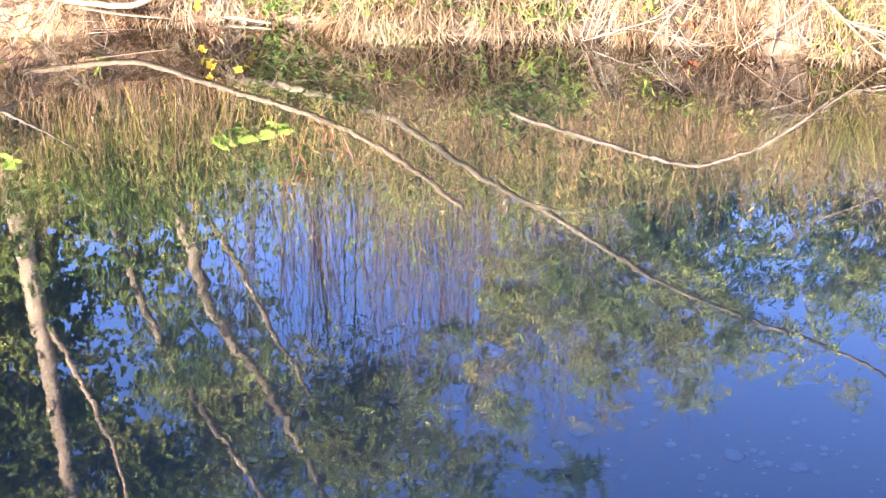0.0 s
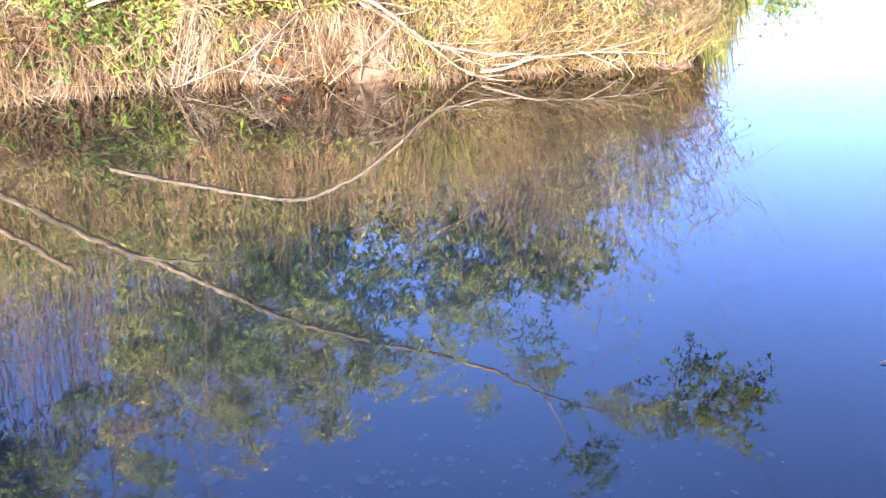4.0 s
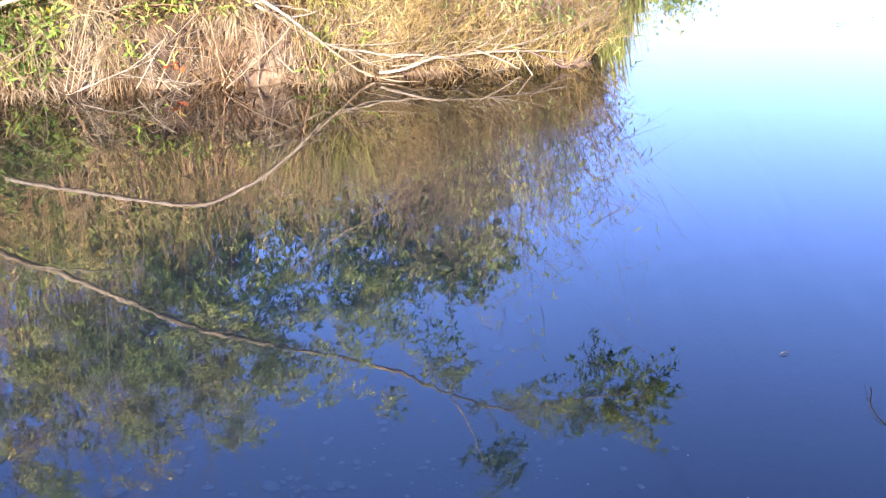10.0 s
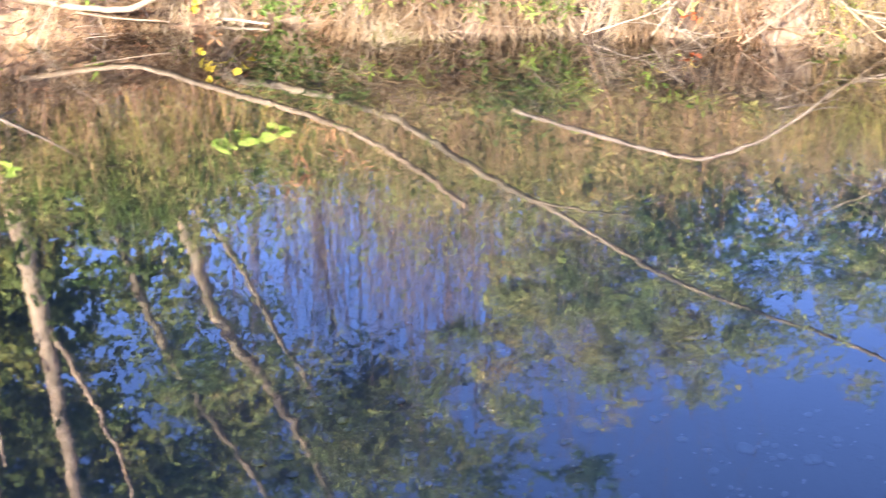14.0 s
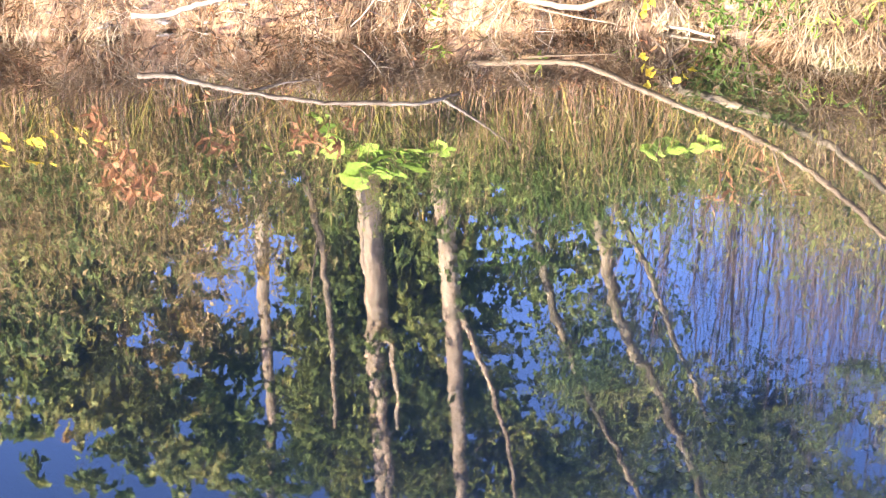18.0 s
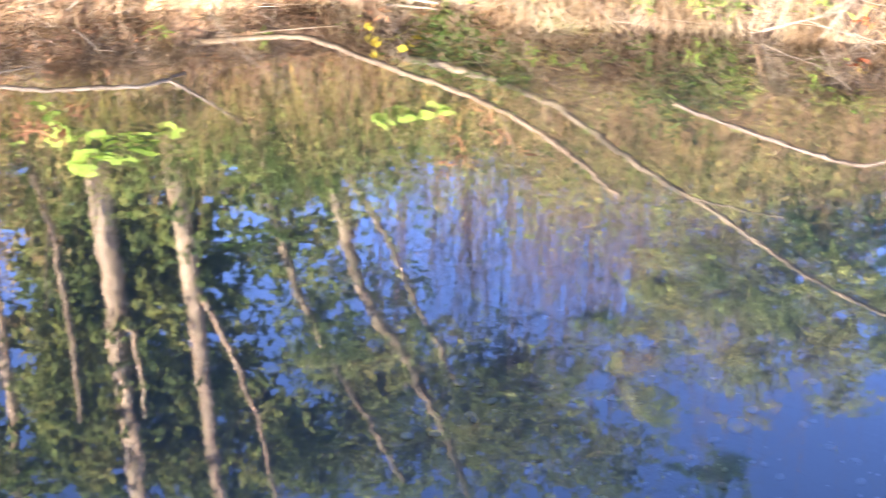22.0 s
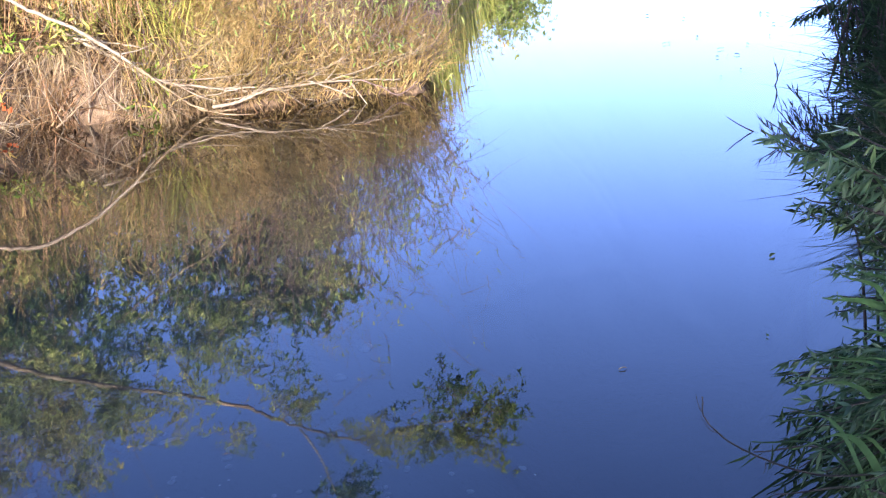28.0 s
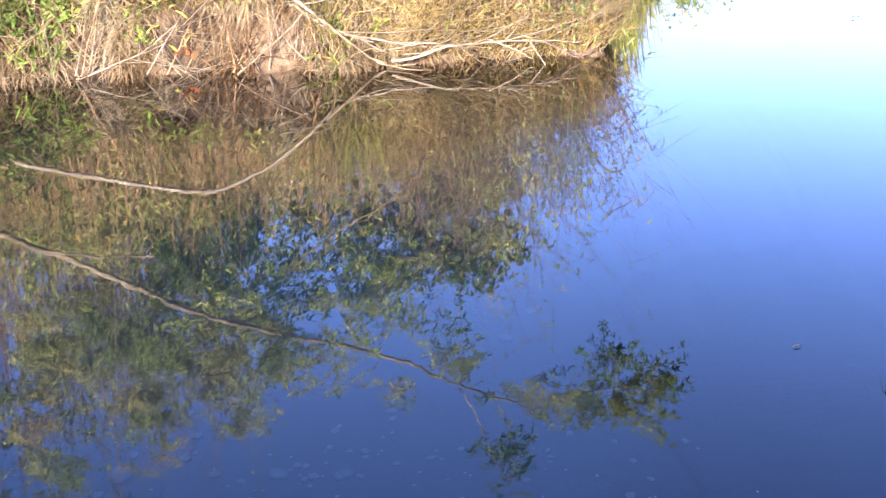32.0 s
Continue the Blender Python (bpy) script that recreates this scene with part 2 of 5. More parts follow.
M_STONE = rough_matter("stone", [(0.0, (0.075, 0.058, 0.042)), (0.5, (0.15, 0.118, 0.088)), (1.0, (0.25, 0.205, 0.16))], 22, bump=0.3, dist=0.01, rough=0.6)
M_PALESTONE = rough_matter("pale_stone", [(0.0, (0.400, 0.392, 0.336)), (0.5, (0.528, 0.520, 0.464)), (1.0, (0.640, 0.632, 0.576))], 22, bump=0.3, dist=0.01, rough=0.6)
M_STRAW = leafy("dry_grass", [(0.0, (0.058, 0.030, 0.014)), (0.25, (0.116, 0.065, 0.030)), (0.55, (0.185, 0.122, 0.063)), (0.8, (0.253, 0.186, 0.109)), (0.9, (0.116, 0.108, 0.028)), (1.0, (0.078, 0.086, 0.018))], 0.25)
M_PALESTRAW = leafy("pale_straw", [(0.0, (0.079, 0.046, 0.022)), (0.35, (0.154, 0.105, 0.058)), (0.7, (0.247, 0.188, 0.116)), (1.0, (0.315, 0.255, 0.169))], 0.25)
M_GREEN = leafy("green_leaves", [(0.0, (0.036, 0.071, 0.014)), (0.4, (0.080, 0.127, 0.024)), (0.75, (0.145, 0.191, 0.042)), (1.0, (0.261, 0.230, 0.061))], 0.5)
M_OLIVE = leafy("olive_leaves", [(0.0, (0.076, 0.118, 0.036)), (0.4, (0.176, 0.224, 0.064)), (0.7, (0.312, 0.336, 0.112)), (0.9, (0.423, 0.381, 0.139)), (1.0, (0.434, 0.291, 0.106))], 0.5)
M_HERB = leafy("herb_leaves", [(0.0, (0.081, 0.130, 0.028)), (0.4, (0.180, 0.232, 0.049)), (0.7, (0.306, 0.325, 0.084)), (0.9, (0.450, 0.350, 0.100)), (1.0, (0.468, 0.235, 0.071))], 0.5)
M_LIME = leafy("lime_leaves", [(0.0, (0.149, 0.248, 0.033)), (1.0, (0.347, 0.454, 0.083))], 0.4)
M_YELLOW = leafy("yellow_leaves", [(0.0, (0.484, 0.352, 0.035)), (1.0, (0.704, 0.581, 0.070))], 0.4)
M_RED = leafy("red_leaves", [(0.0, (0.231, 0.044, 0.017)), (1.0, (0.330, 0.088, 0.028))], 0.4)
M_RUST = leafy("rusty_leaves", [(0.0, (0.20, 0.09, 0.045)), (0.6, (0.36, 0.17, 0.08)), (1.0, (0.48, 0.28, 0.13))], 0.35)
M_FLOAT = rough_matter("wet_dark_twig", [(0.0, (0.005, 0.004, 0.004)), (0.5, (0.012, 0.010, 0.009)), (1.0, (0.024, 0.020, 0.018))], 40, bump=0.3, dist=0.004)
M_DARK = leafy("dark_leaves", [(0.0, (0.052, 0.084, 0.023)), (0.5, (0.149, 0.185, 0.048)), (0.85, (0.297, 0.305, 0.087)), (1.0, (0.432, 0.370, 0.114))], 0.5)
M_FIR = leafy("deep_green_leaves", [(0.0, (0.035, 0.069, 0.026)), (0.6, (0.078, 0.134, 0.044)), (1.0, (0.188, 0.203, 0.069))], 0.5)
M_GOLD = leafy("golden_stems", [(0.0, (0.108, 0.100, 0.034)), (0.3, (0.201, 0.145, 0.052)), (0.6, (0.321, 0.214, 0.088)), (0.85, (0.402, 0.289, 0.140)), (1.0, (0.241, 0.208, 0.074))], 0.25)
M_AUTUMN = leafy("autumn_leaves", [(0.0, (0.090, 0.112, 0.035)), (0.45, (0.225, 0.237, 0.071)), (0.8, (0.405, 0.338, 0.106)), (1.0, (0.517, 0.275, 0.084))], 0.5)
M_FIELD = leafy("green_grass", [(0.0, (0.122, 0.122, 0.025)), (0.35, (0.247, 0.221, 0.048)), (0.7, (0.418, 0.310, 0.086)), (1.0, (0.542, 0.300, 0.104))], 0.35)
M_REED = leafy("reed_leaves", [(0.0, (0.10, 0.12, 0.03)), (0.5, (0.26, 0.26, 0.06)), (1.0, (0.42, 0.36, 0.12))], 0.4)
M_CURL = leafy("curled_leaves", [(0.0, (0.050, 0.036, 0.015)), (0.35, (0.153, 0.115, 0.043)), (0.7, (0.297, 0.230, 0.095)), (0.9, (0.396, 0.330, 0.171)), (1.0, (0.180, 0.190, 0.057))], 0.3)
# near-black green for near-edge stems, their shade included in the colour
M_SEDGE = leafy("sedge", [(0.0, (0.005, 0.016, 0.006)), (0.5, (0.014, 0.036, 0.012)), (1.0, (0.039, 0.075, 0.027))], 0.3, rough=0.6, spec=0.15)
M_LANCE = leafy("lance_leaves", [(0.0, (0.012, 0.032, 0.016)), (0.6, (0.032, 0.070, 0.030)), (0.9, (0.075, 0.125, 0.045)), (1.0, (0.16, 0.17, 0.05))], 0.3, rough=0.5, spec=0.3)
M_BLADE = leafy("grass_blades", [(0.0, (0.018, 0.050, 0.018)), (0.6, (0.045, 0.100, 0.034)), (1.0, (0.10, 0.17, 0.055))], 0.35, rough=0.5, spec=0.3)
# near-bank leaves: the shade they stand in is put into this albedo
M_SHADELEAF = leafy("shade_painted_leaves", [(0.0, (0.004, 0.011, 0.005)), (0.75, (0.010, 0.024, 0.009)), (0.92, (0.020, 0.039, 0.014)), (1.0, (0.056, 0.078, 0.022))], 0.2, rough=0.75, spec=0.1)

# ---- mesh helpers ----

def mesh_from(name, verts, faces):
    """A mesh from arrays: verts (n, 3) and faces (m, k)."""
    verts, faces = np.asarray(verts, np.float32), np.asarray(faces, np.int32)
    me = bpy.data.meshes.new(name)
    k = faces.shape[1]
    me.vertices.add(len(verts))
    me.vertices.foreach_set("co", verts.ravel())
    me.loops.add(faces.size)
    me.loops.foreach_set("vertex_index", faces.ravel())
    me.polygons.add(len(faces))
    me.polygons.foreach_set("loop_start", np.arange(0, faces.size, k, dtype=np.int32))
    me.update(calc_edges=True)
    me.validate()
    return me


def piece(name, vf, mat, parent=None, label="", smooth=True):
    me = mesh_from(name, *vf)
    me.materials.append(mat)
    if smooth:
        me.polygons.foreach_set("use_smooth", np.ones(len(me.polygons), bool))
    ob = new(name, me)
    if parent is not None:
        ob.parent = parent
        ob.matrix_parent_inverse = parent.matrix_world.inverted()
    if label:
        ob["label"] = label
    return ob


def thing(name, at, label, category, group="", kind=""):
    ob = new(name)
    ob.location = at
    ob.matrix_world = Matrix.Translation(at)
    ob.empty_display_size = 0.1
    return tagged(ob, label, category, group, kind)


def joined(parts):
    vs, fs, o = [], [], 0
    for v, f in parts:
        vs.append(v)
        fs.append(np.asarray(f) + o)
        o += len(v)
    return np.concatenate(vs), np.concatenate(fs)


def smooth_line(knots, steps):
    """A Catmull-Rom line through a few knots."""
    k = np.asarray(knots, float)
    k = np.vstack([2 * k[0] - k[1], k, 2 * k[-1] - k[-2]])
    out = []
    for i in range(1, len(k) - 2):
        a, b, c, d = k[i - 1:i + 3]
        for u in np.linspace(0, 1, steps, endpoint=False):
            out.append(0.5 * (2 * b + (c - a) * u + (2 * a - 5 * b + 4 * c - d) * u * u + (3 * b - a - 3 * c + d) * u ** 3))
    out.append(k[-2])
    return np.array(out)


def tube(line, r0, r1, sides=7, rough=0.0, seed=0):
    """A tapered limb along a line, with a slightly uneven girth, closed at the tip."""
    g = np.random.default_rng(seed)
    p = np.asarray(line, float)
    n = len(p)
    t = np.gradient(p, axis=0)
    t /= np.linalg.norm(t, axis=1, keepdims=True) + 1e-9
    ref = np.array([0.0, 1.0, 0.13])
    u = np.cross(t, ref)
    u /= np.linalg.norm(u, axis=1, keepdims=True) + 1e-9
    w = np.cross(t, u)
    rad = np.linspace(r0, r1, n)[:, None] * (1 + rough * g.normal(size=(n, sides)))
    a = np.linspace(0, 2 * np.pi, sides, endpoint=False)
    v = p[:, None] + rad[..., None] * (np.cos(a)[None, :, None] * u[:, None] + np.sin(a)[None, :, None] * w[:, None])
    v = np.concatenate([v.reshape(-1, 3), p[-1:], p[:1]])
    f = []
    for i in range(n - 1):
        for j in range(sides):
            k = (j + 1) % sides
            q = (i * sides + j, i * sides + k, (i + 1) * sides + k, (i + 1) * sides + j)
            f += [(q[0], q[1], q[2]), (q[0], q[2], q[3])]
    for j in range(sides):
        k = (j + 1) % sides
        f += [((n - 1) * sides + j, (n - 1) * sides + k, n * sides), (k, j, n * sides + 1)]
    return v, np.array(f)


def unit(a):
    return a / (np.linalg.norm(a, axis=-1, keepdims=True) + 1e-9)


def leaves(at, along, length, width, g, fold=0.25):
    """Folded pointed leaves at many places."""
    n = len(at)
    along = unit(along)
    side = unit(np.cross(along, g.normal(size=(n, 3))))
    up = np.cross(side, along)
    length, width = np.broadcast_to(length, n)[:, None], np.broadcast_to(width, n)[:, None]
    mid = at + along * length * 0.45
    v = np.stack([at, mid + side * width / 2 + up * width * fold, at + along * length - up * length * 0.08, mid - side * width / 2 + up * width * fold], 1)
    b = 4 * np.arange(n)[:, None, None]
    f = (np.array([[0, 2, 1], [0, 3, 2]])[None] + b).reshape(-1, 3)
    return v.reshape(-1, 3), f


def blades(at, up, lean, length, width, g):
    """Bent grass blades: three joints and a tip each."""
    n = len(at)
    up, lean = unit(up), np.asarray(lean)
    length = np.broadcast_to(length, n)[:, None]
    width = np.broadcast_to(width, n)[:, None]
    side = unit(np.cross(up, g.normal(size=(n, 3)))) * width / 2
    rows = []
    for s, wd in ((0.0, 1.0), (0.4, 0.9), (0.75, 0.6)):
        c = at + up * length * s + lean * length * s * s
        rows += [c - side * wd, c + side * wd]
    rows.append(at + up * length + lean * length)
    v = np.stack(rows, 1)
    b = 7 * np.arange(n)[:, None, None]
    f = (np.array([[0, 1, 3], [0, 3, 2], [2, 3, 5], [2, 5, 4], [4, 5, 6]])[None] + b).reshape(-1, 3)
    return v.reshape(-1, 3), f


def fine_twigs(starts, dirs, length, radius, g, bend=0.3, joints=4):
    """Many thin three-sided twigs, each a bent, tapered rod."""
    n = len(starts)
    dirs = unit(dirs)
    length = np.broadcast_to(length, n)[:, None]
    radius = np.broadcast_to(radius, n)
    curve = g.normal(size=(n, 3)) * bend
    u = unit(np.cross(dirs, g.normal(size=(n, 3))))
    w = np.cross(dirs, u)
    rows, mids = [], []
    for i in range(joints):
        s = i / (joints - 1)
        c = starts + dirs * length * s + curve * length * s * s
        mids.append(c)
        r = (radius * (1 - 0.75 * s))[:, None]
        for a in (0, 2.094, 4.189):
            rows.append(c + r * (math.cos(a) * u + math.sin(a) * w))
    v = np.stack(rows, 1)
    f = []
    for i in range(joints - 1):
        for j in range(3):
            k = (j + 1) % 3
            f += [[3 * i + j, 3 * i + k, 3 * i + 3 + k], [3 * i + j, 3 * i + 3 + k, 3 * i + 3 + j]]
    f = (np.array(f)[None] + 3 * joints * np.arange(n)[:, None, None]).reshape(-1, 3)
    return (v.reshape(-1, 3), f), np.stack(mids, 1)


# ---- ground, bed and water ----
def step(a):
    a = np.clip(a, 0, 1)
    return a * a * (3 - 2 * a)


def wobble(x, y):
    return 0.06 * np.sin(2.3 * x + 0.7 * y) + 0.05 * np.sin(5.1 * x - 1.9 * y + 1) + 0.03 * np.sin(11.3 * x + 4.1)


def nibble(x, y):
    return 0.022 * np.sin(9.7 * x + 2.1 * y) + 0.018 * np.sin(17.3 * x - 5.0 * y + 1) + 0.012 * np.sin(31.0 * x + 9.0 * y)


SHORE_X = (-9.5, -5.2, -4.8, -4.55, -4.0, -3.5, -3.2, -2.8, -2.35, -2.05, -1.82, -1.55, -1.15, -0.8, -0.45, -0.1, 0.2, 0.42, 1.0, 1.25, 1.5)
SHORE_Y = (3.80, 5.72, 5.90, 6.14, 6.27, 6.55, 6.68, 6.90, 7.02, 6.97, 6.85, 6.90, 6.98, 6.98, 6.95, 6.91, 6.88, 6.92, 6.86, 6.86, 6.95)


def shore(x):
    """Where the water meets the far bank."""
    return np.interp(x, SHORE_X, SHORE_Y)


def inland(x, y):
    """How far a place lies inside the far bank, in metres."""
    front = (y - shore(x)) * np.where(x < -2.3, 0.9, 1.0)
    return np.minimum(front, (1.3 + 0.28 * (y - 7) + 0.08 * np.maximum(y - 8, 0) - x) * 0.95) + nibble(x, y)


def nearland(x, y):
    return (np.maximum(np.maximum(1.7, 1.8 + 0.9 * (x - 0.5)), 2.9 + 2.2 * (x - 1.7)) - y) * 0.6 + 0.5 * wobble(y + 2.0, x)


def height(x, y):
    s, n = inland(x, y), nearland(x, y)
    far = 0.27 * step(s / 0.20) + 0.012 * np.sin(23 * x) * step(s / 0.1) + 0.33 * step((s - 0.05) / 1.7) + 0.35 * step(s / 7) + 0.04 * np.sin(3.1 * x) * np.sin(2.7 * y) * step(s)
    near = 0.30 * step(n / 0.4) + 0.4 * step(n / 1.5)
    deep = 0.24 + 0.5 * step((x - 0.55) / 1.0)
    bed = -np.minimum(0.05 + deep * step(-s / 1.3), 0.06 + deep * step(-n / 0.8)) + 0.02 * np.sin(7 * x) * np.sin(6 * y)
    return np.where(s > 0, far, np.where(n > 0, near, bed))


def spread(lo, hi, d, reach):
    far = np.geomspace(0.2, reach, 26)
    return np.concatenate([lo - far[::-1], np.arange(lo, hi, d), hi + far])


gx, gy = np.meshgrid(spread(-9.5, 5.0, 0.05, 900), spread(0.5, 11.0, 0.05, 900))
gz = height(gx, gy)
nr, nc = gx.shape
idx = np.arange(nr * nc).reshape(nr, nc)
quads = np.stack([idx[:-1, :-1], idx[:-1, 1:], idx[1:, 1:], idx[1:, :-1]], -1).reshape(-1, 4)
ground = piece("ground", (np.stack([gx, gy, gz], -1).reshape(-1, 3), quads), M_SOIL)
tagged(ground, "brown muddy stream bank and pebbly bed", "ground", kind="structure")
water = piece("water", (np.array([[-900, -900, 0], [900, -900, 0], [900, 900, 0], [-900, 900, 0]], float), np.array([[0, 1, 2, 3]])), M_WATER)
tagged(water, "calm clear stream surface mirroring trees and sky", "water", kind="structure")


def on_bank(n, x0, x1, d0, d1, g):
    """n places on the far bank, d0 to d1 metres in from the water's edge."""
    x = g.uniform(x0, x1, n)
    d = g.uniform(d0, d1, n)
    y = shore(x) + d * np.where(x < -2.3, 1.1, 1.0)
    keep = inland(x, y) > min(0.0, d0)
    x, y = x[keep], y[keep]
    return np.stack([x, y, np.maximum(height(x, y), 0.0)], -1)


# ---- trees on the far bank ----
def foliage(g, boxes, leaf, wide, reach=1.0, heading=(0.45, -0.1, -0.1), fill=1.0):
    """Leaves hanging along short sprays that grow in clumps, inside boxes (x0, x1, y0, y1, z0, z1, thickness, material)."""
    made = {}
    for x0, x1, y0, y1, z0, z1, thick, mat in boxes:
        area = (x1 - x0 + 0.1) * (z1 - z0 + 0.05)
        n = max(3, int(thick * area * 620 * fill))
        hubs = g.uniform((x0, y0, z0), (x1, y1, z1), (max(2, n // 8), 3))
        lie = g.normal(size=(len(hubs), 3)) * (0.5, 0.4, 0.35) + heading
        own = g.integers(0, len(hubs), n)
        st = hubs[own] + g.normal(size=(n, 3)) * (0.10, 0.08, 0.05) * reach
        d = unit(lie[own] + g.normal(size=(n, 3)) * 0.3)
        tw, mids = fine_twigs(st, d, g.uniform(0.16, 0.36, n) * reach, 0.0018, g, 0.22, 6)
        at = np.concatenate([mids[:, i] for i in (1, 2, 2, 3, 3, 4, 4, 5, 5, 5)]).repeat(3, axis=0)
        at = at[g.random(len(at)) < 0.78]
        at = at + g.normal(size=at.shape) * 0.010
        dd = g.normal(size=at.shape) * (0.45, 0.45, 0.4) + np.array(heading) * 0.3 + (0, 0, -0.8)
        lv = leaves(at, dd, g.uniform(0.6, 1.3, len(at)) * leaf, g.uniform(0.6, 1.3, len(at)) * wide, g)
        made.setdefault(mat, []).append((tw, lv))
    return made


def tree(label, trunk_knots, r0, r1, limbs=(), boxes=(), mat=None, seed=0, leaf=0.038, wide=0.017, name="tree", category="tree", reach=1.0, girth=1.12, heading=(0.3, -0.1, -0.25), fill=1.0):
    g = np.random.default_rng(seed)
    t = thing(name, trunk_knots[0], label, category, group="bank trees")
    line = smooth_line(trunk_knots, 10)
    line[1:-1] += g.normal(size=(len(line) - 2, 3)) * r0 * (0.08 if mat is None else 0.2)
    piece("trunk", tube(line, r0 * girth, r1 * girth, 12, 0.05, seed), mat or M_BARK, t)
    for k, (knots, a, b) in enumerate(limbs):
        ln = smooth_line(knots, 8)
        ln[1:-1] += g.normal(size=(len(ln) - 2, 3)) * a * 0.15
        piece("limb", tube(ln, a, b, 8, 0.06, seed + k + 1), mat or M_BARK, t)
    for m, parts in foliage(g, boxes, leaf, wide, reach, heading, fill).items():
        crown = tagged(piece("crown", joined([q[1] for q in parts]), m, t, smooth=False), kind="stuff")
        tagged(piece("twigs", joined([q[0] for q in parts]), M_TWIG, crown), kind="stuff")
    return t


tree("slender upright grey-brown tree on the grassy bank", [(-5.40, 7.9, 0.6), (-5.45, 7.9, 1.66), (-5.49, 7.9, 2.78), (-5.50, 7.9, 3.42), (-5.57, 7.92, 4.2), (-5.5, 8.0, 5.6)], 0.042, 0.02,
     boxes=[(-7.06, -6.46, 6.68, 7.38, 2.51, 3.51, 0.22, M_DARK), (-6.9, -5.55, 7.95, 8.5, 2.75, 3.6, 0.16, M_DARK), (-6.8, -5.5, 7.95, 8.5, 3.6, 4.3, 0.12, M_DARK),
            (-6.74, -5.91, 6.60, 7.30, 1.39, 2.30, 0.4, M_OLIVE), (-8.0, -6.4, 7.0, 7.9, 2.4, 3.2, 0.22, M_AUTUMN), (-7.5, -5.7, 7.2, 7.8, 1.7, 2.6, 0.3, M_AUTUMN), (-7.4, -5.5, 7.3, 8.3, 3.1, 4.1, 0.14, M_OLIVE), (-6.6, -5.8, 7.0, 7.9, 1.5, 2.1, 0.3, M_GREEN), (-7.7, -6.3, 7.2, 7.8, 1.9, 3.2, 0.7, M_AUTUMN), (-6.6, -5.9, 7.2, 7.8, 2.6, 3.3, 0.4, M_AUTUMN)], fill=0.7, seed=11, leaf=0.075, wide=0.05)
tree("thin crooked pale sapling beside a thicker trunk", [(-4.93, 7.5, 0.55), (-4.87, 7.5, 1.22), (-4.77, 7.5, 1.81), (-4.74, 7.5, 2.4), (-4.78, 7.55, 3.0)], 0.024, 0.012, mat=M_LIMB,
     limbs=[([(-4.8, 7.5, 1.7), (-4.84, 7.48, 2.0), (-4.85, 7.47, 2.2)], 0.008, 0.003)], seed=12)
tree("stout forked pinkish-brown tree on the bank", [(-4.70, 7.9, 0.6), (-4.68, 7.9, 1.59), (-4.66, 7.9, 2.34), (-4.68, 7.9, 2.74), (-4.67, 7.92, 3.7), (-4.6, 8.0, 5.4)], 0.075, 0.035,
     limbs=[([(-4.66, 7.9, 2.1), (-4.61, 7.88, 2.36), (-4.53, 7.86, 2.6), (-4.5, 7.85, 3.1)], 0.035, 0.012), ([(-4.69, 7.9, 2.6), (-4.60, 7.82, 3.0), (-4.55, 7.8, 3.3), (-4.56, 7.8, 3.7)], 0.04, 0.02)],
     boxes=[(-5.41, -4.80, 8.0, 8.6, 1.2, 2.71, 2.0, M_DARK), (-5.44, -4.77, 7.7, 8.4, 2.82, 3.93, 1.3, M_DARK), (-4.75, -4.35, 8.05, 8.7, 1.2, 2.67, 2.0, M_DARK), (-6.0, -4.3, 8.1, 8.7, 0.9, 1.75, 1.2, M_GREEN), (-5.3, -4.2, 8.2, 8.9, 1.6, 4.0, 0.25, M_DARK)], fill=0.55, seed=13, leaf=0.055, wide=0.035)
tree("upright brown tree with a side limb", [(-4.30, 8.0, 0.6), (-4.24, 8.0, 1.54), (-4.19, 8.0, 2.24), (-4.18, 8.0, 2.66), (-4.14, 8.0, 3.6), (-4.1, 8.05, 5.2)], 0.062, 0.03,
     limbs=[([(-4.19, 8.0, 2.15), (-4.1, 8.0, 2.36), (-3.96, 7.98, 2.65), (-3.81, 7.95, 3.06), (-3.7, 7.9, 3.6)], 0.026, 0.010)],
     boxes=[(-4.73, -4.29, 7.91, 8.61, 2.75, 3.92, 1.5, M_DARK), (-4.26, -3.79, 8.15, 8.85, 3.0, 3.92, 1.1, M_DARK), (-4.15, -3.5, 8.35, 8.9, 1.15, 1.9, 1.5, M_GREEN), (-3.95, -3.75, 8.2, 8.6, 1.87, 2.24, 0.6, M_GREEN), (-4.2, -3.7, 8.3, 8.9, 1.5, 2.6, 0.4, M_DARK), (-3.9, -2.9, 8.3, 9.0, 2.9, 3.9, 0.25, M_OLIVE)], fill=0.55, seed=14, leaf=0.05, wide=0.03)
tree("slim leaning tree with mottled bark", [(-3.86, 8.3, 0.65), (-3.78, 8.3, 1.72), (-3.72, 8.3, 2.04), (-3.56, 8.3, 2.58), (-3.32, 8.3, 2.99), (-3.0, 8.3, 3.6)], 0.030, 0.014, mat=M_MOTTLED,
     boxes=[(-3.73, -3.35, 8.0, 8.69, 2.30, 2.83, 0.8, M_OLIVE), (-3.76, -3.1, 8.45, 9.0, 2.95, 3.9, 0.9, M_DARK)], fill=0.7, seed=15)
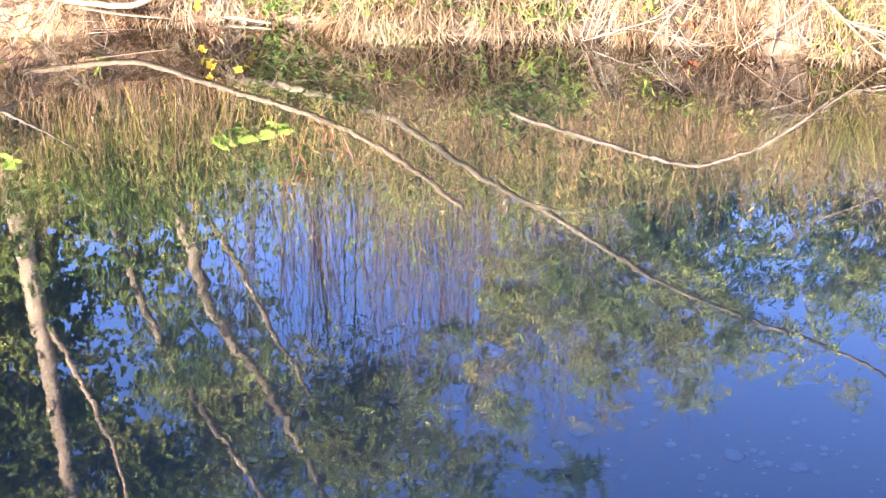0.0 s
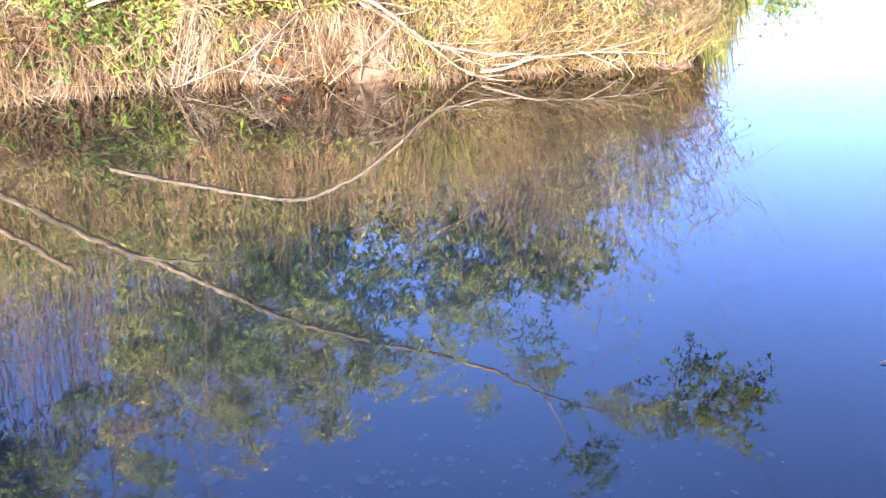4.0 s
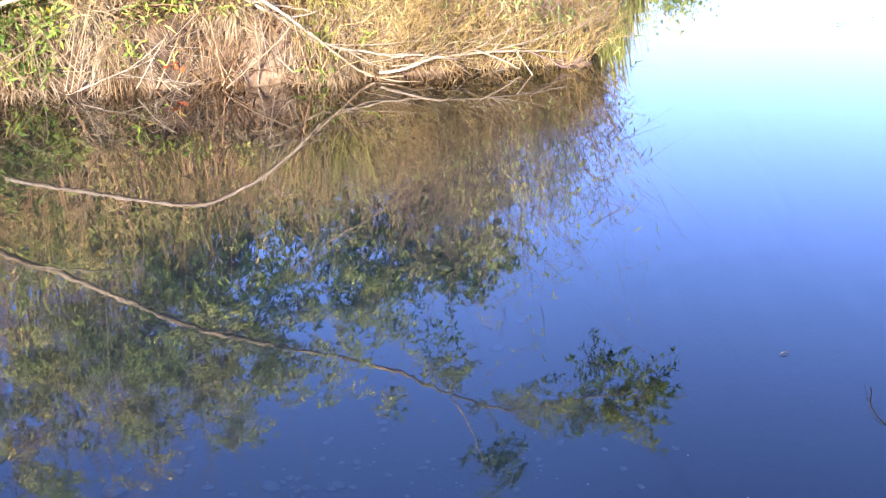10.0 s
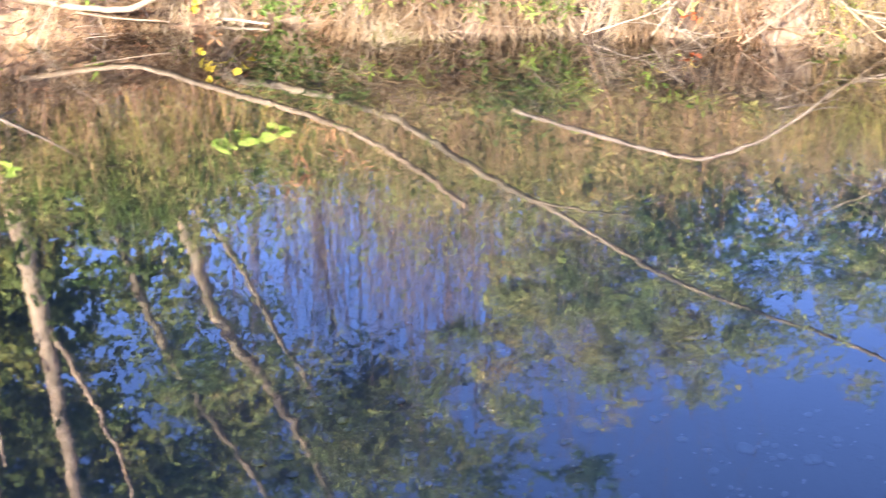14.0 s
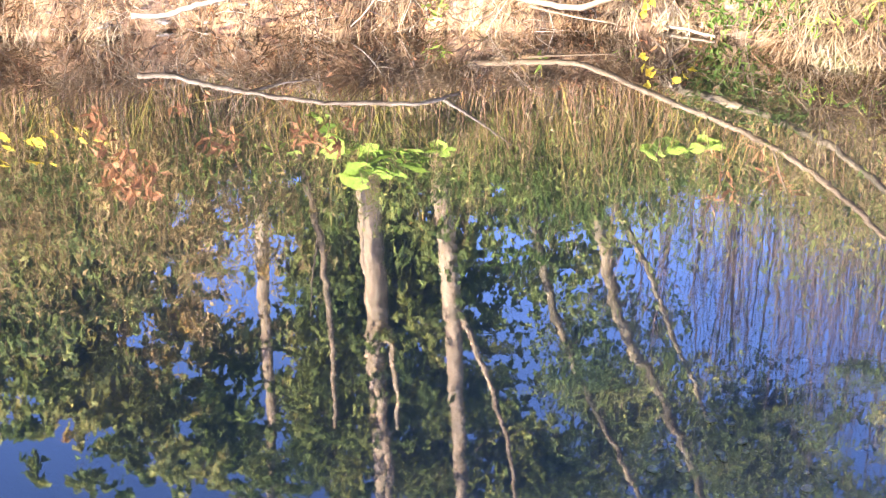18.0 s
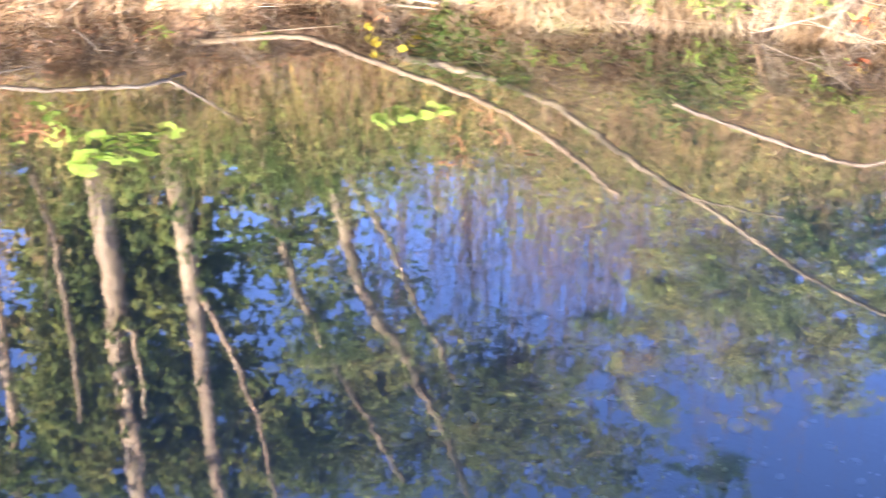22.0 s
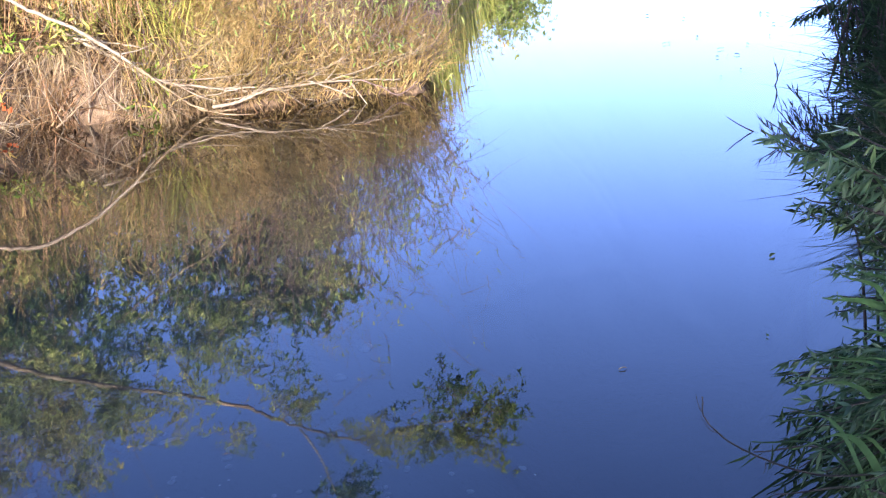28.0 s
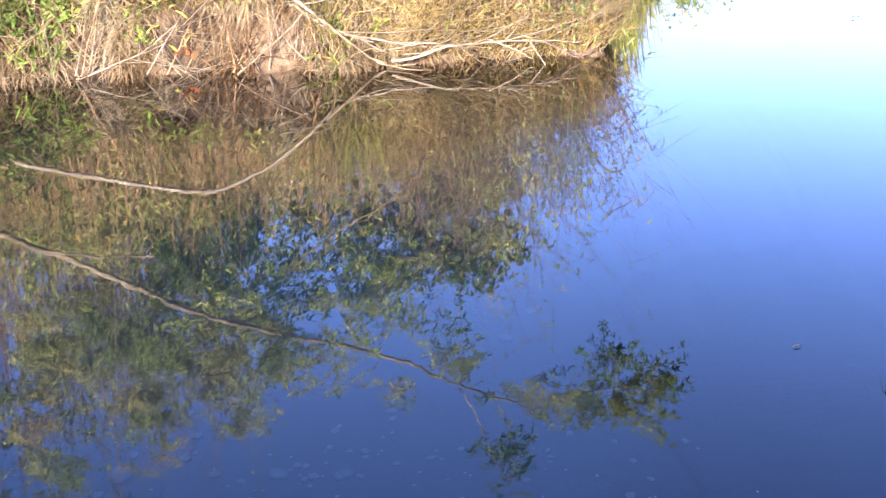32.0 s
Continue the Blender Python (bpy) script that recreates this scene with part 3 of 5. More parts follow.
tree("leaning twin-stemmed tree with mottled bark", [(-3.66, 8.4, 0.65), (-3.55, 8.4, 1.21), (-3.40, 8.4, 1.83), (-3.24, 8.4, 2.39), (-3.0, 8.4, 2.76), (-2.72, 8.4, 3.36), (-2.4, 8.4, 4.3)], 0.044, 0.018, mat=M_MOTTLED,
     limbs=[([(-3.6, 8.4, 0.9), (-3.48, 8.4, 1.25), (-3.27, 8.4, 1.65), (-3.10, 8.4, 1.95), (-2.96, 8.4, 2.29), (-2.7, 8.45, 2.9)], 0.03, 0.012)],
     boxes=[(-3.32, -2.88, 8.21, 8.91, 2.5, 2.91, 0.8, M_OLIVE), (-2.91, -2.36, 8.44, 9.14, 2.87, 3.67, 0.7, M_DARK), (-2.81, -1.74, 8.37, 9.07, 2.94, 3.75, 1.0, M_DARK), (-3.35, -3.05, 8.06, 8.76, 1.42, 1.67, 1.2, M_DARK),
            (-3.9, -2.8, 8.5, 9.1, 2.85, 3.8, 0.4, M_OLIVE), (-3.9, -3.3, 7.5, 8.1, 1.0, 1.6, 0.8, M_GREEN), (-3.55, -2.83, 7.67, 8.37, 1.05, 1.32, 1.0, M_GREEN)], fill=0.75, seed=16)

# ---- low limbs arching over the bank ----
tree("long low willow limb arching along the bank", [(-3.4, 6.70, 0.19), (-3.1, 6.72, 0.145), (-2.84, 6.76, 0.14), (-2.56, 6.88, 0.27), (-2.40, 6.95, 0.35), (-2.20, 6.97, 0.41), (-2.02, 6.97, 0.465), (-1.82, 6.97, 0.57), (-1.63, 6.97, 0.69), (-1.45, 6.97, 0.84)], 0.014, 0.013, mat=M_LIMB, seed=21,
     limbs=[([(-3.1, 6.72, 0.12), (-2.9, 6.74, 0.09), (-2.7, 6.78, 0.07)], 0.006, 0.003), ([(-2.02, 6.97, 0.465), (-1.98, 6.95, 0.54), (-1.93, 6.94, 0.66)], 0.006, 0.003)], girth=1.0, name="willow", category="willow")
tree("leaning willow with a long drooping leafy branch", [(-2.75, 7.2, 0.32), (-2.21, 7.03, 0.32), (-2.02, 7.03, 0.36), (-1.72, 7.03, 0.48), (-1.40, 7.05, 0.70), (-1.12, 7.10, 0.87), (-0.81, 7.20, 1.11), (-0.46, 7.35, 1.38), (-0.06, 7.5, 1.60), (0.42, 7.53, 1.78), (0.69, 7.53, 1.94), (0.98, 7.53, 2.07), (1.27, 7.53, 2.05), (1.57, 7.53, 2.03), (1.79, 7.53, 2.02)], 0.0185, 0.0026, mat=M_MOTTLED,
     limbs=[([(-1.2, 7.08, 0.82), (-1.05, 7.05, 0.85), (-0.88, 7.05, 0.87), (-0.7, 7.08, 0.9)], 0.008, 0.003), ([(0.70, 7.5, 1.95), (0.78, 7.48, 2.1), (0.84, 7.48, 2.3), (0.92, 7.5, 2.5)], 0.005, 0.002), ([(-0.9, 7.2, 1.06), (-0.98, 7.4, 1.7), (-1.05, 7.5, 2.4), (-1.02, 7.52, 2.7)], 0.0028, 0.0015), ([(0.72, 8.0, 0.62), (0.66, 7.5, 0.70), (0.44, 7.34, 0.79), (0.13, 7.33, 0.96), (-0.1, 7.3, 1.1)], 0.008, 0.003)],
     boxes=[(-1.9, -1.2, 7.4, 8.1, 1.6, 2.3, 0.52, M_OLIVE), (-1.39, -0.76, 7.45, 7.88, 1.13, 1.67, 0.75, M_OLIVE), (-1.04, -0.17, 7.4, 7.88, 1.47, 2.05, 0.45, M_OLIVE), (-0.88, 0.51, 7.5, 7.88, 1.09, 1.50, 0.98, M_FIR), (-1.54, -0.69, 7.4, 7.88, 1.43, 1.75, 0.68, M_OLIVE), (-1.23, -0.25, 7.4, 7.88, 1.6, 2.09, 0.45, M_AUTUMN),
            (-0.33, 0.13, 7.18, 7.88, 1.66, 1.82, 0.75, M_DARK), (-1.5, -0.8, 7.6, 7.9, 1.05, 1.5, 0.38, M_OLIVE), (-0.85, -0.1, 7.6, 7.9, 1.25, 1.85, 0.38, M_OLIVE), (-1.6, -0.95, 7.5, 7.9, 1.45, 2.05, 0.22, M_AUTUMN), (-1.0, -0.2, 7.6, 7.9, 1.75, 2.12, 0.21, M_AUTUMN), (-0.35, 0.95, 7.6, 7.9, 0.95, 1.45, 0.38, M_OLIVE), (-1.7, -0.3, 7.7, 8.3, 1.75, 2.5, 0.20, M_OLIVE), (-0.9, 0.6, 7.15, 7.4, 1.1, 1.9, 0.21, M_OLIVE), (0.82, 0.98, 7.46, 7.56, 2.36, 2.55, 1.50, M_FIR), (-1.13, -0.95, 7.48, 7.58, 2.48, 2.75, 1.65, M_FIR), (-1.6, -1.4, 7.45, 7.6, 2.15, 2.3, 1.35, M_OLIVE),
            (-1.75, -0.9, 7.45, 7.9, 1.5, 2.25, 0.35, M_AUTUMN), (-1.1, -0.3, 7.45, 7.9, 1.65, 2.2, 0.30, M_OLIVE), (-0.5, 0.35, 7.5, 7.8, 1.35, 1.75, 0.55, M_OLIVE), (0.0, 0.7, 7.5, 7.8, 1.15, 1.6, 0.5, M_FIR), (-0.6, 0.2, 7.5, 7.8, 1.0, 1.35, 0.5, M_DARK),
            (0.46, 0.72, 7.48, 7.58, 1.78, 1.93, 0.90, M_DARK), (0.74, 0.92, 7.5, 7.56, 1.94, 2.04, 0.72, M_DARK), (1.0, 1.1, 7.5, 7.56, 1.98, 2.08, 1.80, M_DARK), (1.36, 1.48, 7.49, 7.57, 1.84, 2.0, 1.44, M_FIR), (1.24, 1.58, 7.49, 7.57, 2.0, 2.18, 1.56, M_DARK), (1.54, 1.72, 7.49, 7.57, 1.92, 2.12, 1.20, M_FIR), (1.36, 1.62, 7.49, 7.57, 2.06, 2.2, 0.96, M_DARK)],
     heading=(0.75, -0.1, 0.12), fill=0.52, seed=22, leaf=0.036, wide=0.010, reach=0.6, girth=1.0, name="willow", category="willow")
tree("dense dark green shrub behind the reeds", [(0.6, 8.1, 0.6), (0.68, 8.1, 1.0), (0.8, 8.1, 1.3)], 0.02, 0.008,
     boxes=[(0.60, 0.96, 7.8, 8.2, 0.85, 1.56, 2.2, M_FIR), (0.25, 0.62, 7.78, 8.48, 1.05, 1.35, 0.9, M_FIR), (-0.26, 0.34, 7.78, 8.48, 1.2, 1.39, 0.4, M_OLIVE)], fill=0.7, seed=23, leaf=0.05, wide=0.016, reach=0.6, name="shrub", category="shrub")

# ---- pale branch dipping into the water, bleached logs ----
def log(label, knots, r0, r1, mat, seed, category="branch", name="branch", twigs=0, twig_length=(0.1, 0.3), steps=8):
    t = thing(name, knots[0], label, category)
    g = np.random.default_rng(seed)
    ln = smooth_line(knots, steps)
    ln[1:-1] += g.normal(size=(len(ln) - 2, 3)) * r0 * 0.2
    piece("stem", tube(ln, r0, r1, 9, 0.06, seed), mat, t)
    for k in range(twigs):
        i = g.integers(len(ln) // 3, len(ln) - 1)
        d = unit(ln[i] - ln[i - 1]) + g.normal(size=3) * 0.5
        L = g.uniform(*twig_length)
        piece("side_twig", tube(smooth_line([ln[i], ln[i] + d * L * 0.5, ln[i] + d * L + (0, 0, 0.02)], 4), r1 * 1.1, r1 * 0.3, 5, 0.05, k), mat, t)
    return t


log("pale bare branch arching down to the water", [(-1.23, 7.0, 0.37), (-0.80, 7.0, 0.49), (-0.44, 6.98, 0.56), (-0.29, 6.92, 0.50), (-0.10, 6.9, 0.40), (0.08, 6.9, 0.25), (0.19, 6.9, 0.16), (0.40, 6.88, 0.11), (0.62, 6.86, 0.09)], 0.010, 0.004, M_PALE, 41, twigs=5)
log("thick bleached log lying on the bank", [(-1.6, 7.24, 0.25), (-1.34, 7.25, 0.287), (-1.195, 7.25, 0.306), (-1.05, 7.25, 0.335), (-0.85, 7.28, 0.37)], 0.018, 0.014, M_BLEACH, 42, "log", "fallen_log")
log("thin pale dead branch leaning along the bank edge", [(-4.62, 5.82, 0.14), (-4.49, 5.88, 0.14), (-4.34, 5.96, 0.19), (-4.16, 6.05, 0.23), (-3.88, 6.19, 0.28), (-3.52, 6.37, 0.29), (-3.4, 6.6, 0.3)], 0.013, 0.009, M_PALE, 44, twigs=2)
log("pale crooked branch slanting down to the water", [(-0.28, 7.25, 0.37), (-0.16, 7.1, 0.334), (0.045, 7.0, 0.225), (0.134, 6.95, 0.165), (0.234, 6.9, 0.138), (0.33, 6.88, 0.11)], 0.009, 0.004, M_BLEACH, 46, twigs=3)
log("long pale arching branch above the reeds", [(-0.1, 7.02, 0.33), (0.125, 7.0, 0.278), (0.245, 7.0, 0.225), (0.405, 7.0, 0.173), (0.52, 6.98, 0.162), (0.632, 6.97, 0.168)], 0.0045, 0.002, M_BLEACH, 47, twigs=4)
log("low pale branch sagging over the water", [(0.234, 6.9, 0.138), (0.455, 6.9, 0.091), (0.579, 6.9, 0.069), (0.729, 6.9, 0.09), (0.857, 6.9, 0.125), (0.983, 6.9, 0.128)], 0.0055, 0.0025, M_BLEACH, 48, twigs=6)
log("dead forked branch lying out over the water", [(0.40, 6.86, 0.03), (0.508, 6.82, 0.054), (0.634, 6.82, 0.092), (0.846, 6.82, 0.100), (1.044, 6.82, 0.092), (1.193, 6.82, 0.075)], 0.008, 0.003, M_BLEACH, 49, twigs=8)
log("short pale branch end dipping to the water", [(0.80, 6.82, 0.115), (0.905, 6.82, 0.068), (0.988, 6.82, 0.017)], 0.005, 0.003, M_BLEACH, 50)
log("brown stick sloping into the water", [(0.12, 6.89, 0.22), (0.231, 6.87, 0.119), (0.36, 6.87, 0.018), (0.499, 6.86, 0.010)], 0.006, 0.004, M_LIMB, 51, twigs=2)
log("brown stick leaning on the muddy face", [(-0.243, 6.85, 0.016), (-0.133, 6.86, 0.099), (-0.014, 6.9, 0.185), (0.05, 6.95, 0.24)], 0.0045, 0.003, M_LIMB, 52)
log("pale stick leaning along the muddy face", [(-0.861, 6.92, 0.025), (-0.747, 6.92, 0.069), (-0.62, 6.94, 0.114), (-0.474, 6.98, 0.215)], 0.0045, 0.002, M_BLEACH, 53, twigs=3)
log("thin pale stick leaning on the bank", [(-0.618, 6.91, 0.02), (-0.549, 6.92, 0.123), (-0.474, 6.98, 0.22)], 0.004, 0.002, M_BLEACH, 54, twigs=2)
log("thin upright dead stem on the bank face", [(-0.886, 6.9, 0.03), (-0.85, 6.93, 0.154), (-0.811, 6.97, 0.26), (-0.79, 6.98, 0.34)], 0.003, 0.002, M_RUSTWOOD, 55, twigs=2)
log("dark twig drooping from the point", [(1.022, 6.8, 0.10), (1.105, 6.8, 0.060), (1.177, 6.8, 0.018), (1.25, 6.8, 0.055)], 0.0035, 0.0015, M_TWIG, 56, twigs=5, twig_length=(0.03, 0.09))
log("thin pale twig reaching out from the point", [(1.20, 7.0, 0.085), (1.315, 6.97, 0.095), (1.388, 6.95, 0.112), (1.437, 6.95, 0.15)], 0.003, 0.0012, M_BLEACH, 57, twigs=2, twig_length=(0.03, 0.08))
log("broken pale stick at the waterline", [(-2.70, 6.98, 0.035), (-2.50, 6.98, 0.02), (-2.30, 6.95, 0.012)], 0.010, 0.006, M_BLEACH, 59, twigs=2)
g = np.random.default_rng(45)
# thin shrub branches fanned low over the water at the point
for k in range(26):
    a = np.array([g.uniform(0.30, 0.95), g.uniform(6.82, 7.0), g.uniform(0.03, 0.10)])
    L = g.uniform(0.2, 0.5)
    up = g.uniform(0.12, 0.7)
    d = np.array([1.0, g.normal(-0.1, 0.2), up]) * L
    m1, m2 = a + d * (0.33, 0.33, 0.22) + g.normal(size=3) * 0.015, a + d * (0.68, 0.68, 0.6) + g.normal(size=3) * 0.02
    log("thin bent shrub branch low over the water", [a, np.maximum(m1, (-9, 0, 0.015)), np.maximum(m2, (-9, 0, 0.015)), a + d], 0.0030, 0.0011, M_BLEACH if k % 3 == 0 else M_LIMB, 60 + k, twigs=4, twig_length=(0.06, 0.18))
# slanting dead stems against the muddy face
for k in range(46):
    x = g.uniform(-1.3, 0.25) if k < 30 else g.uniform(-5.6, -1.3)
    y = float(shore(x))
    lean = g.choice((-1, 1)) * g.uniform(0.05, 0.8)
    L = g.uniform(0.14, 0.36)
    log("pale dead stem slanting down the muddy face", [(x, y - 0.02, g.uniform(0.0, 0.05)), (x + lean * L * 0.4, y + 0.02, L * 0.42), (x + lean * L * 0.8, y + 0.06, L * 0.85)], g.uniform(0.0022, 0.0045), 0.0014, M_BLEACH if k % 3 else M_RUSTWOOD, 200 + k, "stem", "dead_stem", twigs=2, twig_length=(0.04, 0.12), steps=4)

# ---- grasses and plants ----
g = np.random.default_rng(60)


def stuff(name, vf, mat, label, category, smooth=False):
    return tagged(piece(name, vf, mat, smooth=smooth), label, category, kind="stuff")


def under(p, h):
    """Lengths kept below the growth's outline, which falls towards the point."""
    top = 0.30 + 0.48 * np.clip(0.95 - p[:, 0], 0, 3) + 0.45 * np.clip(p[:, 1] - 7.2, 0, 3)
    return np.clip(np.minimum(h, top - p[:, 2]), 0.04, None)


def clumps(n, tufts, x0, x1, d0, d1, wide, g, bare=()):
    """n places on the far bank gathered in tufts, fewer inside the bare stretches."""
    c = g.uniform(x0, x1, tufts)
    for b0, b1 in bare:
        c = c[(c < b0) | (c > b1) | (g.random(len(c)) < 0.28)]
    dd = g.uniform(d0, d1, len(c))
    k = g.integers(0, len(c), n)
    x = c[k] + g.normal(size=n) * wide
    d = np.clip(dd[k] + g.normal(size=n) * wide * 0.7, d0 - 0.02, d1 + 0.1)
    y = shore(x) + d * np.where(x < -2.3, 1.1, 1.0)
    keep = inland(x, y) > -0.01
    x, y = x[keep], y[keep]
    return np.stack([x, y, np.maximum(height(x, y), 0.0)], -1)


BARE = ((-2.45, -2.0), (-0.98, -0.80), (-0.62, -0.28), (-0.18, 0.06), (-3.4, -3.25), (-4.75, -4.3))
# dry grass on the brow of the bank, in tufts that hang over the muddy face
p = np.concatenate([clumps(7500, 420, -8.5, -2.3, 0.12, 0.7, 0.05, g, BARE), clumps(4200, 230, -2.3, 1.1, 0.14, 0.6, 0.045, g, BARE)])
n = len(p)
stuff("dry_grass", blades(p, np.stack([g.normal(0, 0.5, n), g.normal(-0.35, 0.5, n), g.uniform(0.2, 1.0, n)], -1), np.stack([g.normal(0, 0.35, n), g.normal(-0.25, 0.3, n), -g.uniform(0.2, 0.9, n)], -1), g.uniform(0.10, 0.28, n), g.uniform(0.004, 0.009, n), g), M_STRAW, "matted dry straw-coloured grass on the bank", "grass")
p = on_bank(15000, -9, 0.8, 0.45, 3.0, g)
n = len(p)
stuff("tall_grass", blades(p, np.stack([g.normal(0, 0.12, n), g.normal(0, 0.12, n), np.ones(n)], -1), np.stack([g.normal(0, 0.25, n), g.normal(-0.05, 0.2, n), -g.uniform(0.0, 0.3, n)], -1), under(p, g.uniform(0.2, 0.62, n)), g.uniform(0.004, 0.010, n), g), M_FIELD, "tall olive and brown grass with dead stems", "grass")
q = np.concatenate([clumps(4200, 260, -8.5, -2.4, 0.0, 0.24, 0.04, g, BARE), clumps(2000, 90, -2.4, 0.9, 0.0, 0.20, 0.035, g, BARE), clumps(900, 9, -2.0, -1.62, -0.01, 0.12, 0.04, g)])
n = len(q)
stuff("hanging_grass", blades(q, np.stack([g.normal(0, 0.35, n), g.normal(-0.5, 0.3, n), g.uniform(0.0, 0.8, n)], -1), np.stack([g.normal(0, 0.25, n), g.normal(-0.1, 0.2, n), -g.uniform(0.5, 1.1, n)], -1), g.uniform(0.08, 0.24, n), g.uniform(0.003, 0.007, n), g), M_STRAW, "dry grass hanging over the muddy edge", "grass")
# straw combed down over the muddy face
q = np.concatenate([clumps(5500, 400, -8.5, -2.3, 0.02, 0.24, 0.03, g, BARE), clumps(3000, 170, -2.3, 0.5, 0.02, 0.24, 0.03, g, BARE)])
n = len(q)
stuff("draped_grass", blades(q + (0, -0.01, 0.02), np.stack([g.normal(0, 0.35, n), g.normal(-0.55, 0.2, n), g.normal(0.25, 0.3, n)], -1), np.stack([g.normal(0, 0.25, n), g.normal(-0.05, 0.12, n), -g.uniform(0.7, 1.3, n)], -1), g.uniform(0.06, 0.20, n), g.uniform(0.003, 0.0065, n), g), M_PALESTRAW, "pale straw combed down over the muddy bank face", "grass")
# dead stalks leaning over the water
p = np.concatenate([clumps(900, 90, -6.5, -2.0, 0.0, 0.4, 0.05, g), clumps(650, 60, -2.0, 1.2, 0.0, 0.3, 0.05, g)])
n = len(p)
tw, _ = fine_twigs(p, np.stack([g.normal(0, 0.7, n), g.normal(-0.35, 0.3, n), g.normal(0.35, 0.5, n)], -1), g.uniform(0.12, 0.36, n), g.uniform(0.0014, 0.0034, n), g, 0.35)
stuff("dead_stalks", tw, M_BLEACH, "tangle of pale dead stalks at the water's edge", "stalks")
# reddish upright stems on the brow
p = np.concatenate([on_bank(700, -7.0, -2.4, 0.2, 0.8, g), on_bank(800, -2.4, 0.9, 0.16, 0.8, g)])
n = len(p)
tw, mids = fine_twigs(p, np.stack([g.normal(0, 0.10, n), g.normal(-0.05, 0.1, n), np.ones(n)], -1), g.uniform(0.22, 0.62, n), g.uniform(0.0022, 0.0042, n), g, 0.12, 5)
stuff("brown_stems", tw, M_RUSTWOOD, "reddish-brown dead stems standing on the bank brow", "stems")
at = np.concatenate([mids[:, k] for k in (1, 2, 3, 3, 4, 4)])
at = at + g.normal(size=at.shape) * 0.015
stuff("brown_leaves", leaves(at, g.normal(size=at.shape) * 0.6 + (0, 0, -0.5), g.uniform(0.02, 0.06, len(at)), g.uniform(0.005, 0.013, len(at)), g), M_CURL, "withered brown leaves on the dead stems", "foliage")
# herb layer
p = on_bank(13000, -9, 0.8, 0.55, 2.4, g)
n = len(p)
h = 0.28 + 0.62 * g.random(n) ** 1.5 + np.where(p[:, 0] < -4.9, 0.35 * g.random(n), 0) + np.where((p[:, 0] > -3.1) & (p[:, 0] < -0.2), 0.36 * g.random(n), 0) - np.clip((p[:, 0] - 0.1) * 0.3, 0, 0.3)
tw, mids = fine_twigs(p, np.stack([g.normal(0, 0.16, n), g.normal(-0.05, 0.16, n), np.ones(n)], -1), under(p, h), 0.003, g, 0.15)
at = np.concatenate([mids[:, i] for i in (2, 2, 2, 3, 3, 3)])
lv = leaves(at + g.normal(size=at.shape) * 0.035, g.normal(size=at.shape) * (0.5, 0.5, 0.7) + (0, 0, -0.3), g.uniform(0.025, 0.06, len(at)), g.uniform(0.008, 0.018, len(at)), g)
stuff("herb_stems", tw, M_GOLD, "brown and golden upright stems of bank plants", "stems")
stuff("herb_leaves", lv, M_HERB, "olive and rusty autumn leaves of bank plants", "foliage")
# green nettles and brambles in patches
c = np.stack([g.uniform(-9, -0.4, 120), g.uniform(0.5, 2.0, 120)], -1)
k = g.integers(0, 120, 24000)
x = c[k, 0] + g.normal(size=len(k)) * 0.12
y = shore(x) + c[k, 1] + g.normal(size=len(k)) * 0.12
at = np.stack([x, y, height(x, y) + g.uniform(0.15, 0.72, len(k))], -1)
stuff("green_leaves", leaves(at, g.normal(size=at.shape) + (0, -0.2, -0.2), g.uniform(0.03, 0.06, len(at)), g.uniform(0.014, 0.03, len(at)), g), M_GREEN, "green nettle and bramble leaves on the bank", "foliage")

# golden reeds at the point, shorter towards its tip
p = on_bank(1500, 0.0, 1.25, 0.02, 0.7, g)
n = len(p)
stuff("reeds", blades(p, np.stack([g.normal(0.1, 0.25, n), g.normal(-0.2, 0.25, n), np.ones(n)], -1), np.stack([g.normal(0.05, 0.3, n), g.normal(-0.2, 0.3, n), -g.uniform(0.1, 0.7, n)], -1), under(p, g.uniform(0.2, 0.5, n)), g.uniform(0.0025, 0.005, n), g), M_GOLD, "golden dry reeds at the point of the bank", "reeds")
p = np.concatenate([on_bank(420, -0.1, 0.95, 0.3, 0.8, g), clumps(90, 8, 0.14, 0.40, 0.02, 0.2, 0.04, g)])
n = len(p)
stuff("green_reeds", blades(p, np.stack([g.normal(0.0, 0.12, n), g.normal(-0.05, 0.12, n), np.ones(n)], -1), np.stack([g.normal(0.0, 0.25, n), g.normal(-0.1, 0.2, n), -g.uniform(0.0, 0.4, n)], -1), under(p, g.uniform(0.25, 0.6, n)), g.uniform(0.004, 0.008, n), g), M_REED, "olive-green reed blades among the dry reeds", "reeds")
# a fan of thin golden twigs over the point
p = on_bank(1500, 0.3, 1.34, 0.0, 0.5, g)
n = len(p)
tw, mids = fine_twigs(p, np.stack([g.normal(0.35, 0.4, n), g.normal(-0.3, 0.25, n), np.ones(n)], -1), under(p, g.uniform(0.14, 0.42, n)), g.uniform(0.0013, 0.0024, n), g, 0.3, 5)
t2, m2 = fine_twigs(np.concatenate([mids[:, 2], mids[:, 3], mids[:, 3]]), np.stack([g.normal(0.4, 0.7, 3 * n), g.normal(-0.2, 0.4, 3 * n), g.normal(0.5, 0.5, 3 * n)], -1), g.uniform(0.04, 0.13, 3 * n), 0.0012, g, 0.4)
stuff("golden_twigs", joined([tw, t2]), M_GOLD, "fan of thin golden-brown twigs over the point", "twigs")
